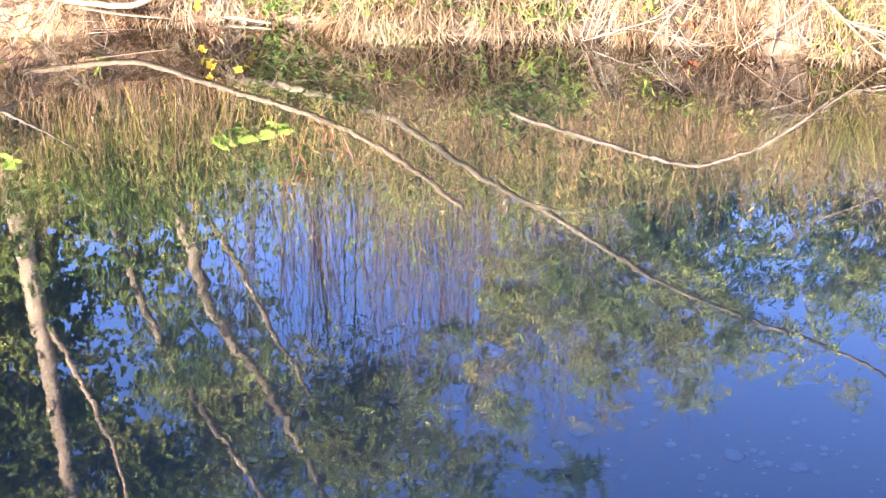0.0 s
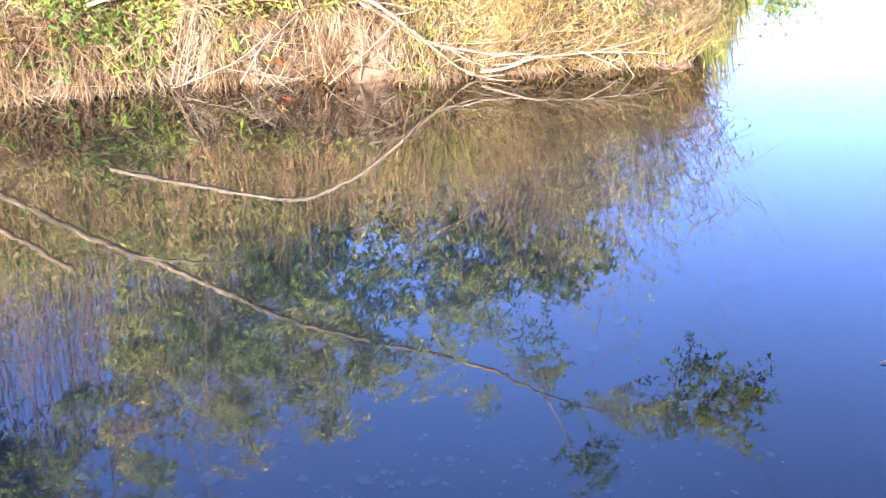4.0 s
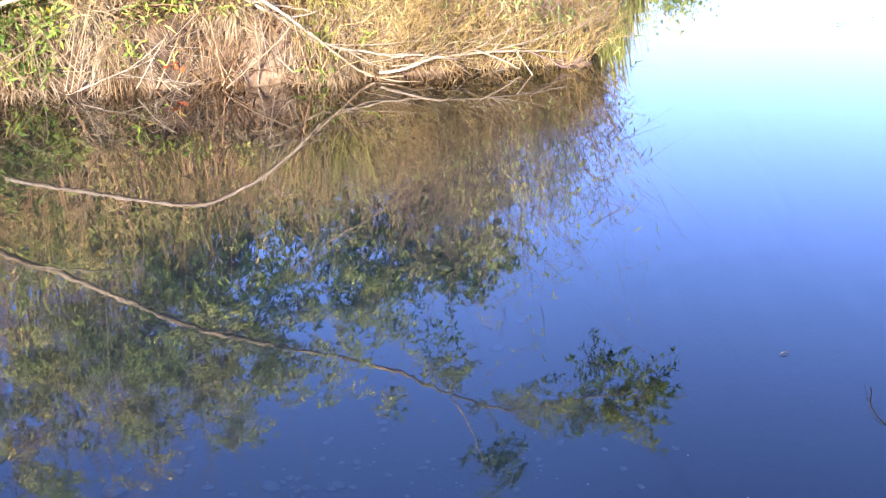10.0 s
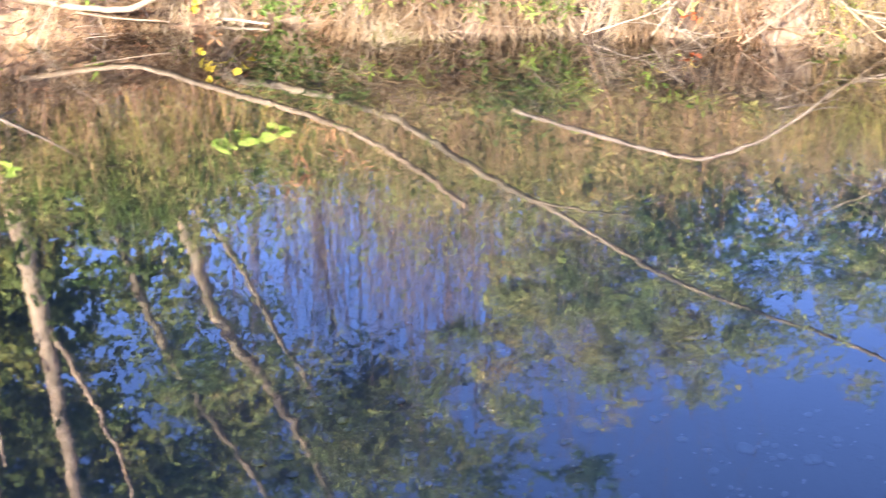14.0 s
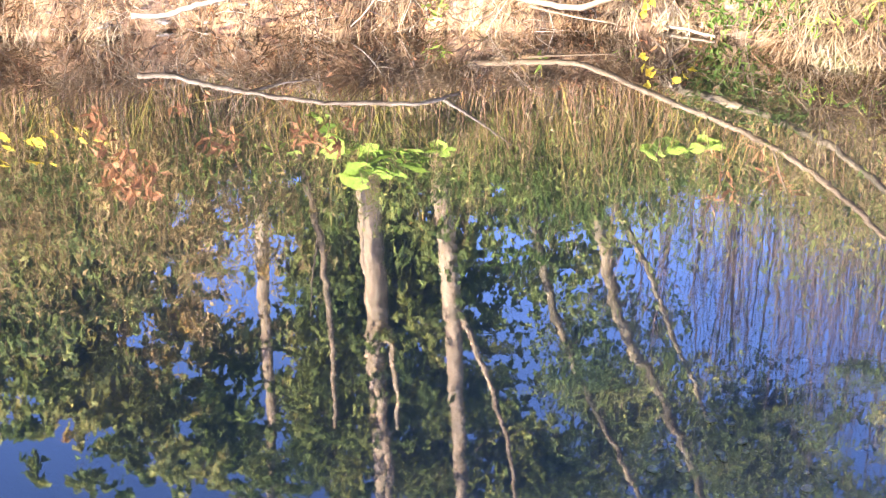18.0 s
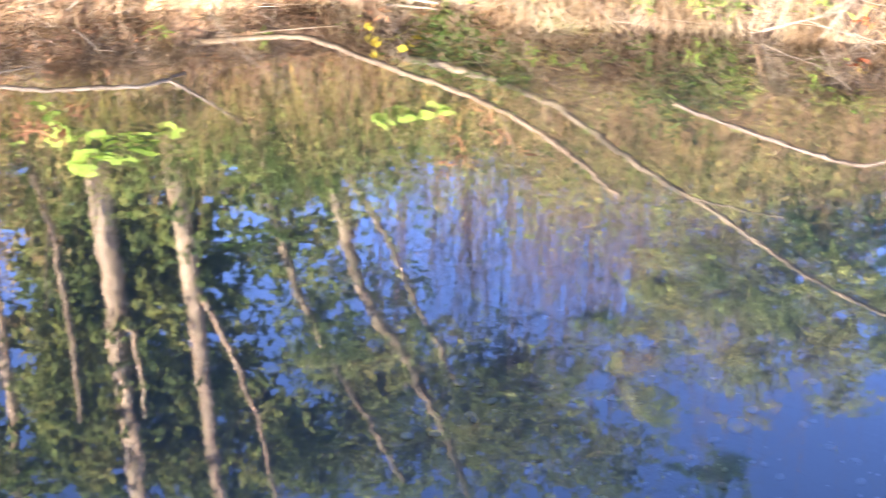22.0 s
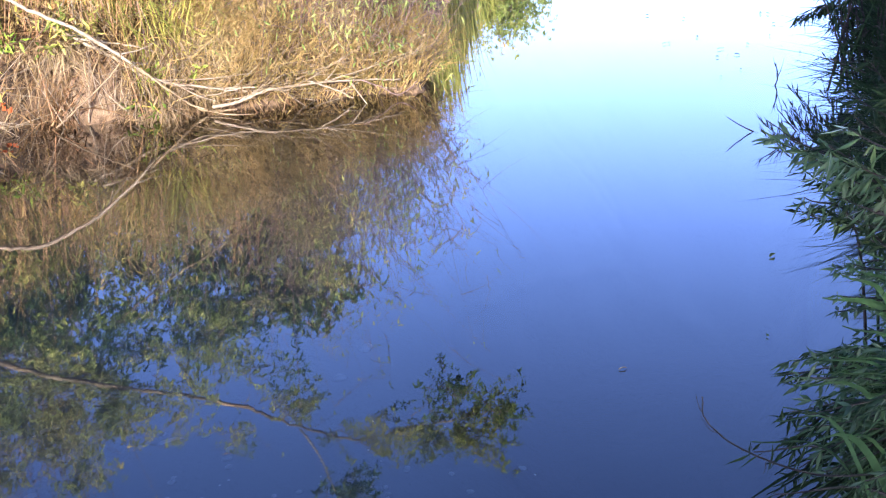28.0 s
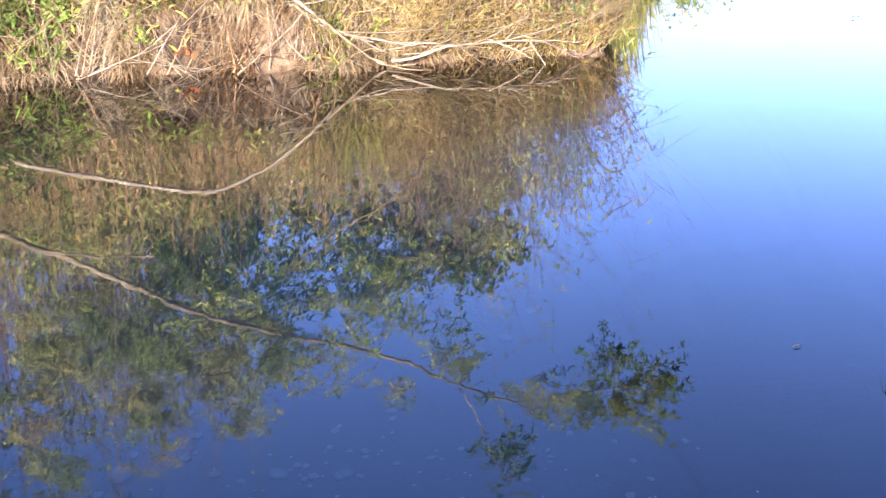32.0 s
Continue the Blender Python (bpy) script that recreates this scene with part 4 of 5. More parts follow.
# a bushy fringe of small curled leaves over the point and along the edge
def curled_fringe(name, label, x0, x1, d0, d1, count, low, top, mat, g, size=(0.022, 0.05), wide=(0.0035, 0.008)):
    p = on_bank(count, x0, x1, d0, d1, g)
    n = len(p)
    fade = 1 - 0.5 * np.clip((p[:, 0] - 0.5) / 0.7, 0, 1)
    tw, mids = fine_twigs(p, np.stack([g.normal(0, 0.35, n) + np.where(p[:, 0] > 0.95, 0.55, 0.0), g.normal(-0.4, 0.3, n), np.ones(n)], -1), under(p, g.uniform(low, top, n) * fade), 0.0018, g, 0.35, 5)
    at = np.concatenate([mids[:, k] for k in (1, 2, 2, 3, 3, 4, 4)])
    at = at + g.normal(size=at.shape) * 0.014
    at = at[(at[:, 2] > 0.02) & (inland(at[:, 0], at[:, 1]) > -0.24)]
    d = g.normal(size=at.shape) * 0.8 + (0, -0.15, -0.2)
    fo = stuff(name, leaves(at, d, g.uniform(*size, len(at)), g.uniform(*wide, len(at)), g, 0.5), mat, label, "foliage")
    tagged(piece("fringe_stems", tw, M_GOLD, fo), kind="stuff")


curled_fringe("curled_leaves", "dense curled golden-brown leaves over the point", 0.36, 1.3, 0.0, 0.45, 650, 0.12, 0.38, M_CURL, g, (0.025, 0.06), (0.003, 0.006))
curled_fringe("curled_leaves", "golden and tan dry leaves hanging at the bank edge", -2.4, 0.3, 0.10, 0.4, 200, 0.10, 0.26, M_CURL, g)
curled_fringe("edge_leaves", "yellow-green leaves of small plants at the bank edge", -2.6, 0.6, 0.12, 0.45, 110, 0.10, 0.28, M_REED, g, (0.03, 0.07), (0.008, 0.016))
curled_fringe("edge_leaves", "deep green leaves in the shade of the bank edge", -1.45, -0.95, 0.03, 0.3, 130, 0.08, 0.26, M_GREEN, g, (0.03, 0.07), (0.010, 0.022))
curled_fringe("edge_leaves", "dark green leaves hanging under the bank edge", -2.5, -1.9, 0.02, 0.3, 170, 0.06, 0.22, M_GREEN, g, (0.03, 0.06), (0.008, 0.018))
curled_fringe("rusty_litter", "rusty brown leaf litter along the waterline", -6.8, -2.4, 0.0, 0.25, 110, 0.04, 0.12, M_RUST, g, (0.02, 0.045), (0.010, 0.018))
q = g.uniform(7.6, 14.0, 5200)
x = 1.25 + 0.28 * (q - 7) + 0.02 * np.maximum(q - 8, 0) - 0.9 * g.random(len(q)) ** 1.6
p = np.stack([x, q, height(x, q)], -1)
n = len(p)
stuff("reeds_beyond", blades(p, np.stack([g.normal(0, 0.04, n), g.normal(0, 0.06, n), np.ones(n)], -1), np.stack([g.normal(0, 0.06, n), g.normal(0, 0.1, n), -g.uniform(0, 0.12, n)], -1), g.uniform(0.5, 1.0, n) * np.clip(0.4 + 0.3 * (q - 7.6), 0.4, 1.15), g.uniform(0.008, 0.018, n), g), M_REED, "yellow-green reeds along the bank beyond the point", "reeds")
# bare purple-brown twigs and small leaves above the reeds
p = np.concatenate([on_bank(70, 0.1, 0.9, 0.05, 0.9, g), on_bank(330, 0.6, 1.40, 0.0, 0.5, g)])
n = len(p)
tw, mids = fine_twigs(p, np.stack([g.normal(0.12, 0.25, n), g.normal(-0.1, 0.2, n), np.ones(n)], -1), g.uniform(0.4, 0.9, n) * (1 - 0.25 * np.clip((p[:, 0] - 0.7) / 0.6, 0, 1)), 0.0022, g, 0.3)
t2, m2 = fine_twigs(np.concatenate([mids[:, 1], mids[:, 2], mids[:, 3], mids[:, 2]]), g.normal(size=(4 * n, 3)) * 0.6 + (0.15, 0, 0.1), g.uniform(0.08, 0.22, 4 * n), 0.0016, g, 0.5)
stuff("bare_twigs", joined([tw, t2]), M_TWIG, "thin bare purplish twigs above the reeds", "twigs")
at = np.concatenate([m2[:, 1], m2[:, 2], m2[:, 3], m2[:, 3]])
at = at[at[:, 0] < 1.62]
at = at[g.random(len(at)) < np.where(at[:, 0] > 1.25, 0.35, 0.85)]
stuff("twig_leaves", leaves(at, g.normal(size=at.shape) * (0.4, 0.4, 0.6) + (0, 0, -0.7), g.uniform(0.02, 0.048, len(at)), g.uniform(0.005, 0.011, len(at)), g), M_OLIVE, "small olive leaves on the twigs", "foliage")
for k, (a, m, c, e) in enumerate([((1.18, 7.05, 0.12), (1.30, 7.03, 0.34), (1.40, 7.05, 0.33), (1.45, 7.05, 0.24)), ((1.15, 7.05, 0.2), (1.34, 7.03, 0.42), (1.45, 7.05, 0.42), (1.50, 7.05, 0.33)), ((1.2, 7.1, 0.3), (1.32, 7.08, 0.58), (1.42, 7.06, 0.62), (1.47, 7.05, 0.52))]):
    arc = thing("hanging_twig", a, "thin dark twig arching out over the water with tiny leaves", "twig", group="hanging twigs")
    ln = smooth_line([a, m, c, e], 7)
    piece("stem", tube(ln, 0.003, 0.0012, 5, 0.05, k), M_TWIG, arc)
    at = ln[10:].repeat(2, axis=0) + g.normal(size=(2 * len(ln[10:]), 3)) * 0.01
    tagged(piece("leaves", leaves(at, g.normal(size=at.shape) * 0.4 + (0, 0, -0.8), g.uniform(0.02, 0.045, len(at)), g.uniform(0.004, 0.008, len(at)), g), M_DARK, arc, smooth=False), kind="stuff")
# upright saplings in the gap between the trees
p = on_bank(560, -3.2, -0.5, 1.4, 3.2, g)
n = len(p)
tw, mids = fine_twigs(p, np.stack([g.normal(0, 0.06, n), g.normal(0, 0.06, n), np.ones(n)], -1), g.uniform(1.3, 2.7, n), 0.006, g, 0.06)
t2, _ = fine_twigs(np.concatenate([mids[:, 2], mids[:, 3], mids[:, 2], mids[:, 1]]), g.normal(size=(4 * n, 3)) * 0.4 + (0, 0, 0.8), g.uniform(0.3, 0.6, 4 * n), 0.002, g, 0.2)
at = np.concatenate([mids[:, 2], mids[:, 3]])
at = at + g.normal(size=at.shape) * (0.08, 0.08, 0.2)
stuff("sapling_leaves", leaves(at, g.normal(size=at.shape), g.uniform(0.02, 0.035, len(at)), g.uniform(0.008, 0.014, len(at)), g), M_DARK, "sparse small leaves on the saplings", "foliage")
stuff("saplings", joined([tw, t2]), M_TWIG, "thicket of thin bare upright saplings", "saplings")

# ---- single plants that stand out on the bank ----
def leaf_plant(name, label, category, base, places, mat, leaf, wide, seed, per=5):
    """A plant with a stem to each place and a tuft of broad leaves on it."""
    g = np.random.default_rng(seed)
    t = thing(name, base, label, category)
    for k, q in enumerate(places):
        q = np.array(q)
        b = np.array(base) + g.normal(size=3) * (0.04, 0.04, 0)
        stem = piece("stem", tube(smooth_line([b, (b + q) / 2 + (0, -0.02, 0.03), q], 5), 0.004, 0.002, 5), M_FIELD, t)
        at = np.repeat(q[None], per, axis=0) + g.normal(size=(per, 3)) * 0.02
        d = g.normal(size=(per, 3)) + (0, -0.5, 0.1)
        tagged(piece("leaves", leaves(at, d, g.uniform(0.8, 1.2, per) * leaf, g.uniform(0.8, 1.2, per) * wide, g, 0.12), mat, stem, smooth=False), kind="stuff")
    return t


def disc_leaves(at, facing, size, g):
    """Broad rounded leaves with a notch at the stalk and a dished, wavy blade."""
    n, k = len(at), 12
    f = unit(facing)
    u = unit(np.cross(f, g.normal(size=(n, 3))))
    w = np.cross(f, u)
    a = np.linspace(0.25, 2 * np.pi - 0.25, k)
    r = 0.5 * np.broadcast_to(size, n)[:, None] * (1 + 0.08 * np.sin(5 * a)[None] + 0.06 * g.normal(size=(n, k)))
    rim = at[:, None] + r[..., None] * (np.cos(a)[None, :, None] * u[:, None] + np.sin(a)[None, :, None] * w[:, None]) + (0.18 * r * (1 + 0.5 * np.sin(3 * a)[None]))[..., None] * f[:, None]
    v = np.concatenate([at[:, None], rim], 1).reshape(-1, 3)
    t = np.array([[0, i, i + 1] for i in range(1, k)])
    return v, (t[None] + (k + 1) * np.arange(n)[:, None, None]).reshape(-1, 3)


def broad_plant(label, base, places, mat, size, seed, per=2, name="butterbur"):
    g = np.random.default_rng(seed)
    t = thing(name, base, label, "plant")
    for q in places:
        q = np.array(q)
        b = np.array(base) + g.normal(size=3) * (0.05, 0.03, 0)
        stem = piece("stem", tube(smooth_line([b, (b + q) / 2 + (0, 0.0, 0.05), q], 5), 0.005, 0.003, 5), M_FIELD, t)
        at = q[None] + g.normal(size=(per, 3)) * (0.05, 0.03, 0.012)
        piece("leaf", disc_leaves(at, g.normal(size=(per, 3)) * 0.25 + (0.05, -0.55, 0.75), g.uniform(0.75, 1.25, per) * size, g), mat, stem)
    return t


def spot(x, d):
    y = float(shore(x)) + d
    return (x, y, float(max(0.02, height(np.array(x), np.array(y)))))


broad_plant("broad lime-green leaves of a low bank plant", spot(-3.95, 0.5), [(-4.22, 6.75, 0.76), (-4.12, 6.75, 0.73), (-3.99, 6.75, 0.77), (-3.87, 6.76, 0.74), (-3.78, 6.76, 0.71), (-3.64, 6.78, 0.70), (-4.08, 6.74, 0.91), (-3.92, 6.75, 0.83), (-3.80, 6.76, 0.81), (-3.70, 6.77, 0.76), (-4.05, 6.74, 0.82)], M_LIME, 0.13, 101, 3)
broad_plant("few round green leaves on a thin stalk", spot(-4.5, 0.5), [(-4.55, 6.74, 0.78), (-4.54, 6.74, 0.86), (-4.45, 6.74, 0.8)], M_LIME, 0.07, 111, 2, "bank_plant")
broad_plant("small round green leaves near the water", spot(-4.12, 0.3), [(-4.14, 6.62, 0.56), (-4.08, 6.62, 0.58), (-4.2, 6.62, 0.54)], M_LIME, 0.07, 112, 2, "bank_plant")
broad_plant("flat bright green leaves among rusty stems", spot(-2.5, 0.4), [(-2.52, 7.28, 0.65), (-2.60, 7.28, 0.68), (-2.46, 7.28, 0.64), (-2.66, 7.28, 0.70)], M_LIME, 0.11, 113, 2, "bank_plant")
broad_plant("small plant with bright yellow autumn leaves", spot(-5.36, 0.45), [(-5.51, 5.85, 0.68), (-5.48, 5.87, 0.74), (-5.34, 5.94, 0.6), (-5.31, 5.95, 0.62), (-5.38, 5.92, 0.73), (-5.22, 6.0, 0.57), (-5.17, 6.03, 0.6), (-5.47, 5.87, 0.6), (-5.39, 5.91, 0.6), (-5.37, 5.93, 0.74)], M_YELLOW, 0.062, 102, 2, "yellow_plant")
leaf_plant("yellow_plant", "pale yellow leaves hanging by the water", "plant", spot(-2.5, 0.15), [(-2.61, 6.90, 0.15), (-2.45, 6.98, 0.19), (-2.58, 6.9, 0.19)], M_YELLOW, 0.05, 0.045, 103, 4)
leaf_plant("rusty_plant", "rusty brown-leaved plant on the bank", "plant", spot(-4.91, 0.4), [(-4.99, 5.96, 0.45), (-4.98, 5.97, 0.59), (-4.96, 5.98, 0.69), (-4.93, 6.0, 0.77), (-4.89, 6.02, 0.83), (-4.85, 6.04, 0.74), (-4.82, 6.05, 0.84), (-4.98, 5.97, 0.8), (-4.89, 6.02, 0.63), (-4.79, 6.07, 0.74)], M_RUST, 0.085, 0.028, 105, 12)
leaf_plant("rusty_plant", "dry pinkish-brown seed heads above the grass", "plant", spot(-4.3, 0.45), [(-4.56, 6.23, 0.59), (-4.49, 6.27, 0.62), (-4.45, 6.29, 0.57), (-4.17, 6.43, 0.57), (-4.1, 6.46, 0.6), (-4.02, 6.5, 0.61), (-3.94, 6.54, 0.51), (-4.67, 6.18, 0.41)], M_RUST, 0.07, 0.02, 108, 12)
leaf_plant("rusty_plant", "rust-coloured stems among the grass", "plant", spot(-2.2, 0.5), [(-2.42, 7.35, 0.66), (-2.36, 7.38, 0.78), (-2.3, 7.38, 0.89), (-2.11, 7.38, 0.76), (-2.18, 7.38, 0.66), (-2.39, 7.37, 0.96), (-2.05, 7.38, 0.84)], M_RUST, 0.08, 0.016, 109, 10)
leaf_plant("red_sprig", "sprig with a few red leaves by the water", "plant", spot(-0.44, 0.1), [(-0.46, 6.98, 0.11), (-0.45, 6.97, 0.09)], M_RED, 0.035, 0.025, 106, 3)
leaf_plant("yellow_plant", "two yellow leaves on a thin stem", "plant", spot(-1.0, 0.25), [(-0.99, 7.13, 0.30), (-1.04, 7.13, 0.39)], M_YELLOW, 0.035, 0.025, 107, 2)
g = np.random.default_rng(110)
for k, (x, d, z) in enumerate([(-1.05, 0.1, 0.16), (-0.95, 0.12, 0.24), (-1.15, 0.05, 0.08), (-0.7, 0.1, 0.22), (-0.62, 0.08, 0.12), (-0.45, 0.15, 0.3), (0.13, -0.05, 0.03), (0.16, 0.12, 0.2), (0.26, 0.1, 0.14), (-1.35, 0.12, 0.18), (-1.6, 0.1, 0.16), (-1.85, 0.05, 0.12), (-2.0, 0.08, 0.2), (-3.5, 0.1, 0.1), (-3.15, 0.12, 0.12), (-0.2, 0.2, 0.34), (-2.7, 0.1, 0.14), (-1.3, 0.3, 0.34)]):
    b = spot(x, max(d, 0.02) + 0.05)
    c = np.array((x, b[1] - 0.05, z))
    leaf_plant("green_sprig", "fresh green narrow-leaved sprig at the water's edge", "plant", b, [c + g.normal(size=3) * (0.05, 0.03, 0.03) for _ in range(5)], M_LIME if k % 3 else M_GREEN, 0.06, 0.014, 120 + k, 7)

# tall golden leafy stems among the herbs
g = np.random.default_rng(150)
p = on_bank(520, -7.6, -4.7, 0.4, 1.5, g)
n = len(p)
tw, mids = fine_twigs(p, np.stack([g.normal(0.05, 0.08, n), g.normal(0, 0.06, n), np.ones(n)], -1), g.uniform(0.5, 1.6, n), 0.004, g, 0.12, 9)
at = np.concatenate([mids[:, k] for k in range(3, 9)]).repeat(5, axis=0)
at = at + g.normal(size=at.shape) * (0.012, 0.012, 0.06)
stuff("goldenrod_stems", tw, M_GOLD, "tall golden stems among the bank herbs", "stems")
stuff("goldenrod_leaves", leaves(at, g.normal(size=at.shape) + (0, 0, -0.3), g.uniform(0.03, 0.07, len(at)), g.uniform(0.010, 0.02, len(at)), g), M_GOLD, "small golden leaves along tall stems", "foliage")

g = np.random.default_rng(140)
for k in range(20):
    x = g.uniform(-3.2, -0.7)
    b = np.array((x, 8.9 + g.uniform(0, 1.6), 0.8))
    top = b + (g.normal(0, 0.12), 0, g.uniform(1.5, 2.8))
    t = thing("sapling", b, "thin dark bare sapling behind the bank trees", "sapling", group="saplings")
    piece("stem", tube(smooth_line([b, (b + top) / 2 + (g.normal(0, 0.03), 0, 0), top], 6), g.uniform(0.008, 0.015), 0.004, 6, 0.06, k), M_TWIG, t)

# ---- stones and leaves in the stream ----
def stone(at, size, mat, seed, label):
    g = np.random.default_rng(seed)
    bm = bmesh.new()
    bmesh.ops.create_icosphere(bm, subdivisions=2, radius=1.0)
    sc = np.array([1.0, g.uniform(0.6, 0.95), g.uniform(0.22, 0.34)]) * size / 2
    off = Vector(g.uniform(0, 50, 3))
    for v in bm.verts:
        k = 1 + 0.25 * noise.noise(v.co * 1.3 + off)
        v.co = Vector((v.co.x * sc[0] * k, v.co.y * sc[1] * k, v.co.z * sc[2] * k))
    me = bpy.data.meshes.new("stone")
    bm.to_mesh(me)
    bm.free()
    me.materials.append(mat)
    me.polygons.foreach_set("use_smooth", np.ones(len(me.polygons), bool))
    ob = new("stone", me)
    ob.location = at
    ob.rotation_euler = (0, 0, g.uniform(0, 6.28))
    return tagged(ob, label, "stone", group="stones on the stream bed")


g = np.random.default_rng(70)
for x, y, s in ((-0.56, 4.32, 0.08), (-0.12, 4.29, 0.065), (1.05, 4.26, 0.05), (0.07, 4.25, 0.05), (0.05, 4.48, 0.03), (0.22, 4.5, 0.03), (0.62, 4.95, 0.05), (0.36, 5.3, 0.06), (0.75, 5.25, 0.06), (0.52, 5.6, 0.06)):
    stone((x, y, float(height(np.array(x), np.array(y))) + s * 0.15), s, M_PALESTONE, int(800 + 10 * y), "pale yellowish stone on the dark stream bed")
for k in range(420):
    x, y = g.uniform(-1.5, 1.5), g.uniform(3.6, 4.9) if k % 3 == 0 else g.uniform(3.85, 4.45)
    if nearland(x, y) > -0.05 or g.random() < 0.25:
        continue
    s = 0.008 + 0.036 * g.random() ** 2.4
    stone((x, y, float(height(np.array(x), np.array(y))) + s * 0.12), s, M_PALESTONE, 700 + k, "rounded grey-brown pebble under the water")

for k in range(9):
    x = g.uniform(-5.6, -4.3)
    b = spot(x, g.uniform(0.02, 0.07))
    sz = g.uniform(0.03, 0.09)
    stone((b[0], b[1], b[2] + sz * 0.1), sz, M_STONE, 900 + k, "pale rounded stone at the foot of the bank")

# ---- things floating on the water ----
def floating(name, label, at, length, width, mat, turn):
    t = thing(name, at, label, "leaf")
    g = np.random.default_rng(int(1000 * at[0]) + 77)
    u = np.linspace(0, 1, 9)
    half = width / 2 * np.sin(np.pi * u ** 0.8) ** 0.7 * (1 + 0.15 * g.normal(size=9))
    top = np.stack([(u - 0.5) * length, half, 0.004 + 0.004 * np.sin(3 * u)], -1)
    bot = top * (1, -1, 1)
    mid = top * (1, 0, 1) - (0, 0, 0.003)
    v = np.concatenate([top, mid, bot])
    c, s = math.cos(turn), math.sin(turn)
    v = v @ np.array([[c, s, 0], [-s, c, 0], [0, 0, 1]]) + np.array(at)
    f = []
    for i in range(8):
        for o in (0, 9):
            f += [(o + i, o + 9 + i, o + 10 + i), (o + i, o + 10 + i, o + 1 + i)]
    piece("blade", (v, np.array(f)), mat, t)
    return t


floating("floating_leaf", "narrow pale willow leaf floating on the water", (1.36, 4.28, 0.0), 0.025, 0.003, M_PALE, 0.1)
floating("sunken_leaf", "pale drowned leaf just under the surface", (0.064, 4.253, -0.012), 0.075, 0.022, M_PALESTONE, 0.2)
floating("sunken_leaf", "small pale drowned leaf just under the surface", (0.06, 4.06, -0.012), 0.022, 0.014, M_PALESTONE, 0.8)
floating("floating_leaf", "small dark curled leaf floating on the water", (2.06, 4.87, 0.002), 0.03, 0.012, M_DARK, 0.5)
floating("floating_leaf", "tiny dark leaf scrap floating on the water", (1.83, 4.35, 0.002), 0.012, 0.008, M_DARK, 1.5)
for k, (a, m, e) in enumerate([((2.45, 5.97, -0.01), (2.39, 5.97, 0.025), (2.325, 5.97, 0.072)), ((2.56, 5.86, -0.01), (2.50, 5.86, 0.04), (2.44, 5.86, 0.085)), ((2.50, 5.82, -0.01), (2.46, 5.82, 0.03), (2.40, 5.82, 0.06)), ((2.60, 5.92, -0.01), (2.55, 5.92, 0.05), (2.51, 5.92, 0.10)), ((2.72, 6.45, -0.01), (2.735, 6.45, 0.04), (2.72, 6.45, 0.10))]):
    log("dark bent twig standing out of the water", [a, m, e], 0.003, 0.0016, M_FLOAT, 95 + k, "twig", "drowned_twig", twigs=0 if k == 0 else 3, twig_length=(0.02, 0.05), steps=3)
g = np.random.default_rng(98)
for k in range(20):
    x = g.uniform(2.45, 3.1)
    floating("floating_scrap", "tiny dark plant scrap floating on the water", (x, g.uniform(6.6, 7.6), 0.002), g.uniform(0.008, 0.026), g.uniform(0.003, 0.008), M_FLOAT, g.uniform(0, 3))

# ---- bushes further along the far bank ----
tree("hazy olive tree further along the bank", [(4.7, 20.4, 0.8), (4.75, 20.4, 2.0), (4.8, 20.4, 3.2)], 0.1, 0.05,
     boxes=[(4.4, 5.15, 19.4, 21.0, 0.7, 3.0, 4.0, M_OLIVE), (4.4, 4.9, 19.4, 21.0, 3.0, 3.7, 2.0, M_HERB)], seed=25, leaf=0.035, wide=0.02, reach=1.6)

tree("dull olive bush at the water further along", [(3.05, 13.1, 0.4), (3.1, 13.1, 0.8), (3.15, 13.1, 1.3)], 0.03, 0.012,
     boxes=[(2.9, 3.35, 12.7, 13.5, 0.3, 1.5, 3.2, M_OLIVE), (2.9, 3.2, 12.8, 13.4, 1.4, 1.75, 2.0, M_HERB)], seed=27, leaf=0.03, wide=0.018, reach=0.8, name="bush", category="bush")

# ---- plants on the near bank ----
def near_bush(base, tips, seed, leaf=0.09, wide=(0.010, 0.018), mat=None, droop=0.5, rise=0.16, first=9, per=2):
    t = thing("willow_bush", base, "dark green long-leaved bush in shade at the near edge", "bush", group="near bushes")
    g = np.random.default_rng(seed)
    for k, tip in enumerate(tips):
        st = np.array(base) + g.normal(size=3) * (0.1, 0.12, 0.0)
        tip = np.array(tip)
        mid = st + (tip - st) * 0.6 + (0.05, 0.0, rise)
        ln = smooth_line([st, mid, tip], 8)
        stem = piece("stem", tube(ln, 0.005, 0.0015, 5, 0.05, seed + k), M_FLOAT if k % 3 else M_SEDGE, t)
        at = np.repeat(ln[first:], per, axis=0)
        d = np.repeat(np.gradient(ln, axis=0)[first:], per, axis=0)
        d = unit(d) * 0.6 + g.normal(size=at.shape) * 0.45 + (-0.1, 0, -droop)
        lv = leaves(at, d, g.uniform(0.5, 1.2, len(at)) * leaf, g.uniform(*wide, len(at)), g, 0.15)
        tagged(piece("foliage", lv, mat or M_SHADELEAF, stem, smooth=False), kind="stuff")
    return t


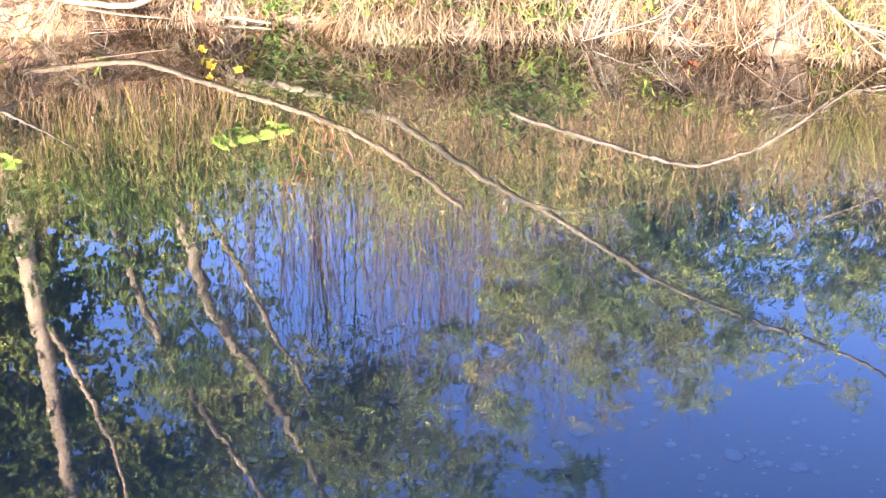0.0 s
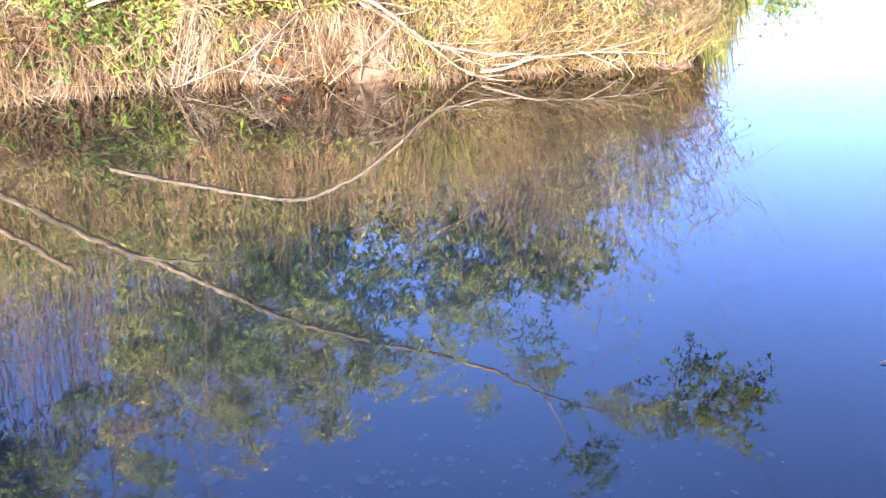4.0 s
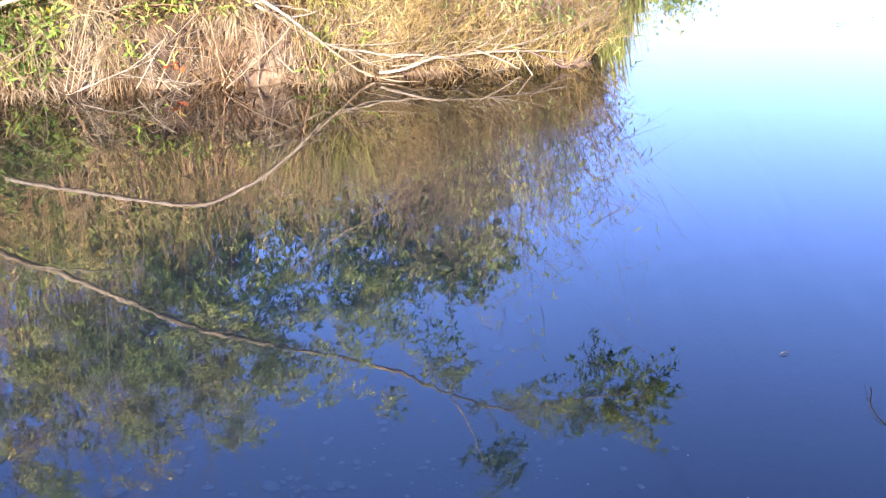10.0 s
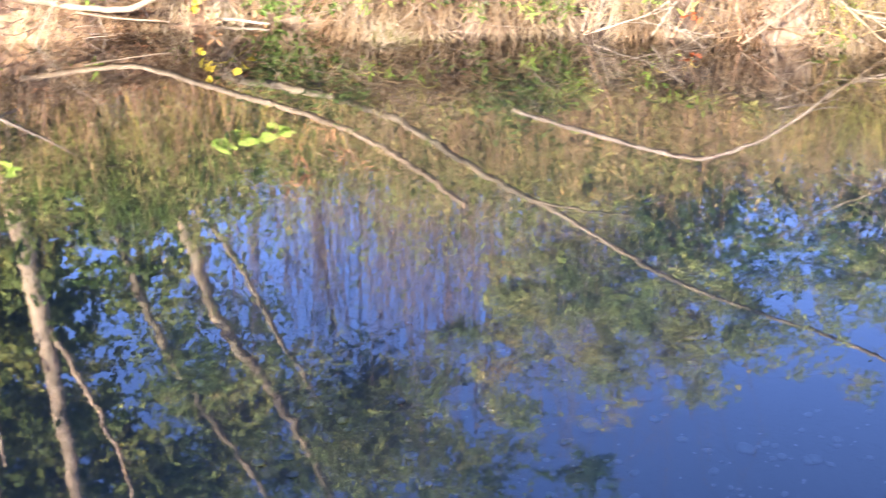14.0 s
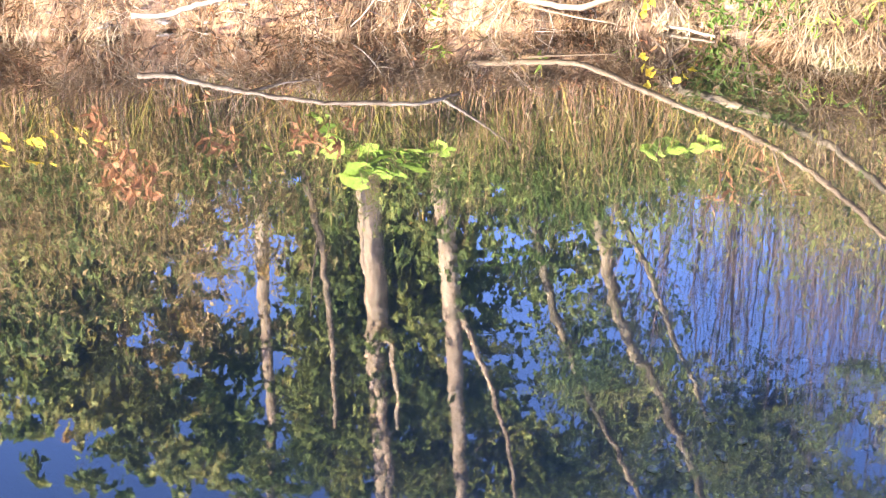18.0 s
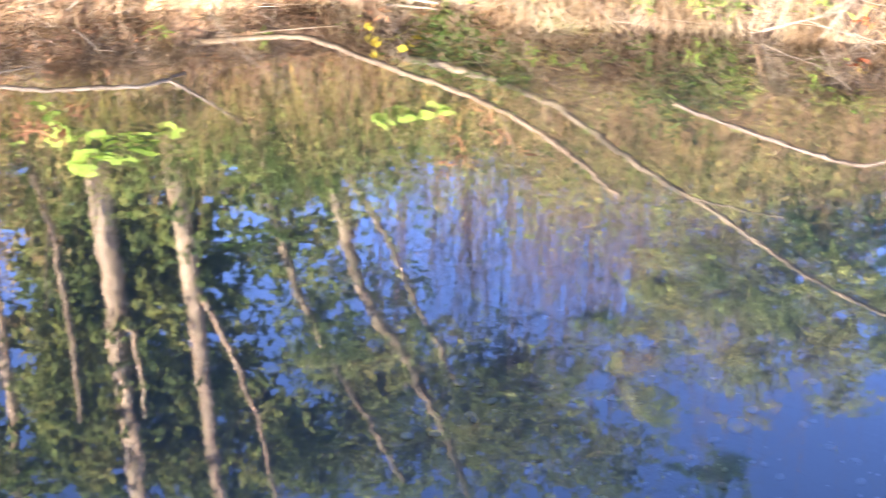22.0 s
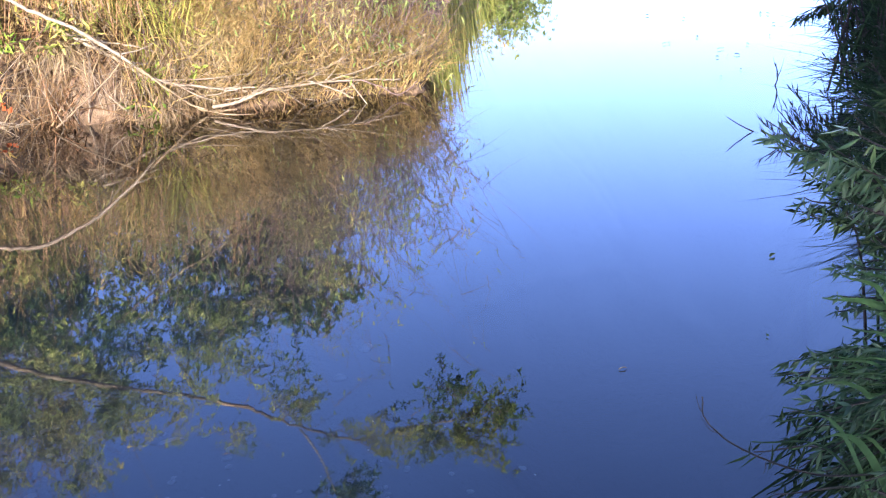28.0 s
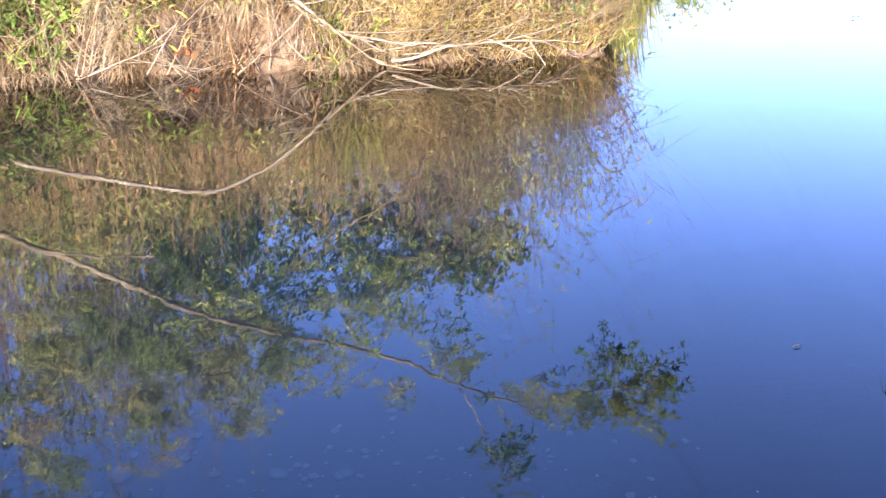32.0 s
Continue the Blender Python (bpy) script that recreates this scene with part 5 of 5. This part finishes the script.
def sedge(base, tips, seed, mat, width=0.014):
    """A tuft of long arching blades, one to each tip."""
    t = thing("sedge_tuft", base, "tuft of long arching green blades at the near edge", "grass", group="near tufts")
    g = np.random.default_rng(seed)
    for tip in tips:
        st = np.array(base) + g.normal(size=3) * (0.06, 0.06, 0)
        tip = np.array(tip)
        ln = smooth_line([st, st + (tip - st) * 0.6 + (0.02, 0, 0.14), tip], 6)
        u = np.linspace(0, 1, len(ln))
        w = unit(np.cross(np.gradient(ln, axis=0), np.array([0.2, 1.0, 0.4]) + g.normal(size=3) * 0.5)) * (width * g.uniform(0.6, 1.3) * (1 - u ** 3))[:, None] / 2
        c = len(ln)
        v = np.concatenate([ln - w, ln + np.array([0, 0, -0.003]), ln + w])
        f = []
        for q in range(c - 1):
            for o in (0, c):
                f += [(o + q, o + q + 1, o + c + q + 1), (o + q, o + c + q + 1, o + c + q)]
        piece("blade", (v, np.array(f)), mat, t)
    return t


g = np.random.default_rng(90)
# sedge hanging from the near bank further along, shade painted into its colour
x = g.uniform(2.72, 4.3, 5200)
y = 2.9 + 2.2 * (x - 1.7) - 0.9 * g.random(len(x)) ** 2
p = np.stack([x, y, np.maximum(height(x, y), 0.02)], -1)
n = len(p)
stuff("shaded_sedge", blades(p, np.stack([g.normal(-0.45, 0.3, n), g.normal(0.1, 0.3, n), np.ones(n)], -1), np.stack([g.normal(-0.25, 0.25, n), g.normal(0.05, 0.2, n), -g.uniform(0.1, 0.8, n)], -1), g.uniform(0.15, 0.5, n), g.uniform(0.004, 0.010, n), g), M_SHADELEAF, "dark sedge hanging from the shaded near bank", "sedge")
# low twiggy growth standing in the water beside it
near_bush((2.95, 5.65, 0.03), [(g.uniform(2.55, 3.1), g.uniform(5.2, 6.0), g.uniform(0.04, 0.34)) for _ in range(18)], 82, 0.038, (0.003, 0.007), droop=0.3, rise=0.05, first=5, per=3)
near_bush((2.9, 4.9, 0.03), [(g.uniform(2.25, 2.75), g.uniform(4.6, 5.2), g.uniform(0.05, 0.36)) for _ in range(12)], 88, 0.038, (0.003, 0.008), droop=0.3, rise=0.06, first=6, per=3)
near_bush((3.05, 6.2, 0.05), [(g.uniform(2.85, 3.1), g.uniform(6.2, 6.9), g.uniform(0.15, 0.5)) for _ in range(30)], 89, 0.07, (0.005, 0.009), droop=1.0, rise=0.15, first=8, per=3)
# leafy willow branch leaning out over the water
near_bush((1.95, 3.4, 0.12), [(g.uniform(1.40, 1.66), g.uniform(3.22, 3.48), g.uniform(0.86, 1.08)) for _ in range(13)], 81, 0.062, (0.008, 0.013), mat=M_LANCE, droop=0.7, rise=0.16, first=9, per=3)
near_bush((1.95, 3.4, 0.12), [(g.uniform(1.50, 1.85), g.uniform(3.25, 3.6), g.uniform(0.8, 1.12)) for _ in range(26)], 83, 0.05, (0.006, 0.010), droop=0.5, rise=0.14, first=6, per=4)
# broad arching blades
sedge((1.85, 3.25, 0.12), [(1.47, 3.24, 0.71), (1.52, 3.28, 0.69), (1.50, 3.22, 0.77), (1.56, 3.3, 0.74), (1.60, 3.22, 0.66), (1.55, 3.26, 0.81)], 91, M_BLADE, 0.024)
near_bush((1.95, 3.3, 0.1), [(g.uniform(1.56, 1.82), g.uniform(3.2, 3.5), g.uniform(0.30, 0.76)) for _ in range(40)], 84, 0.034, (0.005, 0.010), mat=M_LANCE, droop=0.3, first=6, per=5)
# grasses and stems crowding the near corner
sedge((1.72, 3.05, 0.12), [(1.28, 3.02, 0.56), (1.33, 3.05, 0.62), (1.31, 3.0, 0.50), (1.38, 3.08, 0.66), (1.40, 3.02, 0.54), (1.43, 3.1, 0.60), (1.36, 3.04, 0.46)], 92, M_BLADE, 0.016)
sedge((1.78, 3.05, 0.12), [(g.uniform(1.40, 1.70), g.uniform(2.95, 3.2), g.uniform(0.30, 0.72)) for _ in range(60)], 93, M_BLADE, 0.010)
near_bush((1.8, 3.05, 0.1), [(g.uniform(1.40, 1.72), g.uniform(2.95, 3.25), g.uniform(0.18, 0.66)) for _ in range(70)], 85, 0.045, (0.006, 0.012), mat=M_LANCE, droop=0.5, first=7, per=4)
near_bush((1.75, 3.05, 0.1), [(1.24, 3.05, 0.50), (1.27, 3.1, 0.44), (1.30, 3.05, 0.36), (1.33, 3.1, 0.54), (1.29, 3.0, 0.30)], 86, 0.06, (0.005, 0.009), droop=1.0, rise=0.10, first=11, per=1)
sedge((1.75, 3.2, 0.02), [(g.uniform(1.34, 1.75), g.uniform(3.1, 3.35), g.uniform(0.05, 0.24)) for _ in range(70)], 94, M_SHADELEAF, 0.012)
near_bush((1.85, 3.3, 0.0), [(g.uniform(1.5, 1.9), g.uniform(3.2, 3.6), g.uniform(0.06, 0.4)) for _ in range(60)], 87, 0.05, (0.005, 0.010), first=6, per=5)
log("thin bare drooping twig over the dark water", [(1.65, 3.0, 0.40), (1.394, 3.0, 0.421), (1.217, 3.0, 0.506), (1.124, 3.0, 0.594), (1.111, 3.0, 0.655)], 0.0028, 0.0012, M_FLOAT, 99, "twig", "bare_twig", twigs=4, twig_length=(0.02, 0.06))
# rough grass on the near bank
g = np.random.default_rng(160)
p = np.stack([g.uniform(-6, 5, 26000), g.uniform(-4.5, 4.0, 26000)], -1)
p = p[nearland(p[:, 0], p[:, 1]) > 0.05]
p = np.stack([p[:, 0], p[:, 1], height(p[:, 0], p[:, 1]) - 0.01], -1)
n = len(p)
stuff("bank_grass", blades(p, np.stack([g.normal(0, 0.4, n), g.normal(0, 0.4, n), np.ones(n)], -1), np.stack([g.normal(0, 0.4, n), g.normal(0, 0.4, n), -g.uniform(0.1, 0.5, n)], -1), g.uniform(0.06, 0.22, n), g.uniform(0.004, 0.010, n), g), M_FIELD, "rough olive grass on the near bank", "grass")
# an unseen tree on the near bank, added only to shade the near edge
tree("leafy tree on the near bank behind the viewer", [(-0.6, -2.2, 0.7), (-0.5, -2.1, 2.0), (-0.4, -1.9, 3.4), (-0.3, -1.7, 4.6)], 0.14, 0.05,
     boxes=[(-0.9, 0.5, -2.3, -1.1, 2.2, 3.3, 0.7, M_DARK), (-0.2, 1.3, -2.0, -0.9, 2.5, 3.6, 0.7, M_DARK), (-0.6, 0.9, -2.2, -1.2, 3.2, 4.2, 0.6, M_DARK), (-0.2, 0.5, -1.9, -1.4, 4.0, 4.7, 0.7, M_DARK)], seed=26, leaf=0.12, wide=0.07, reach=2.2)
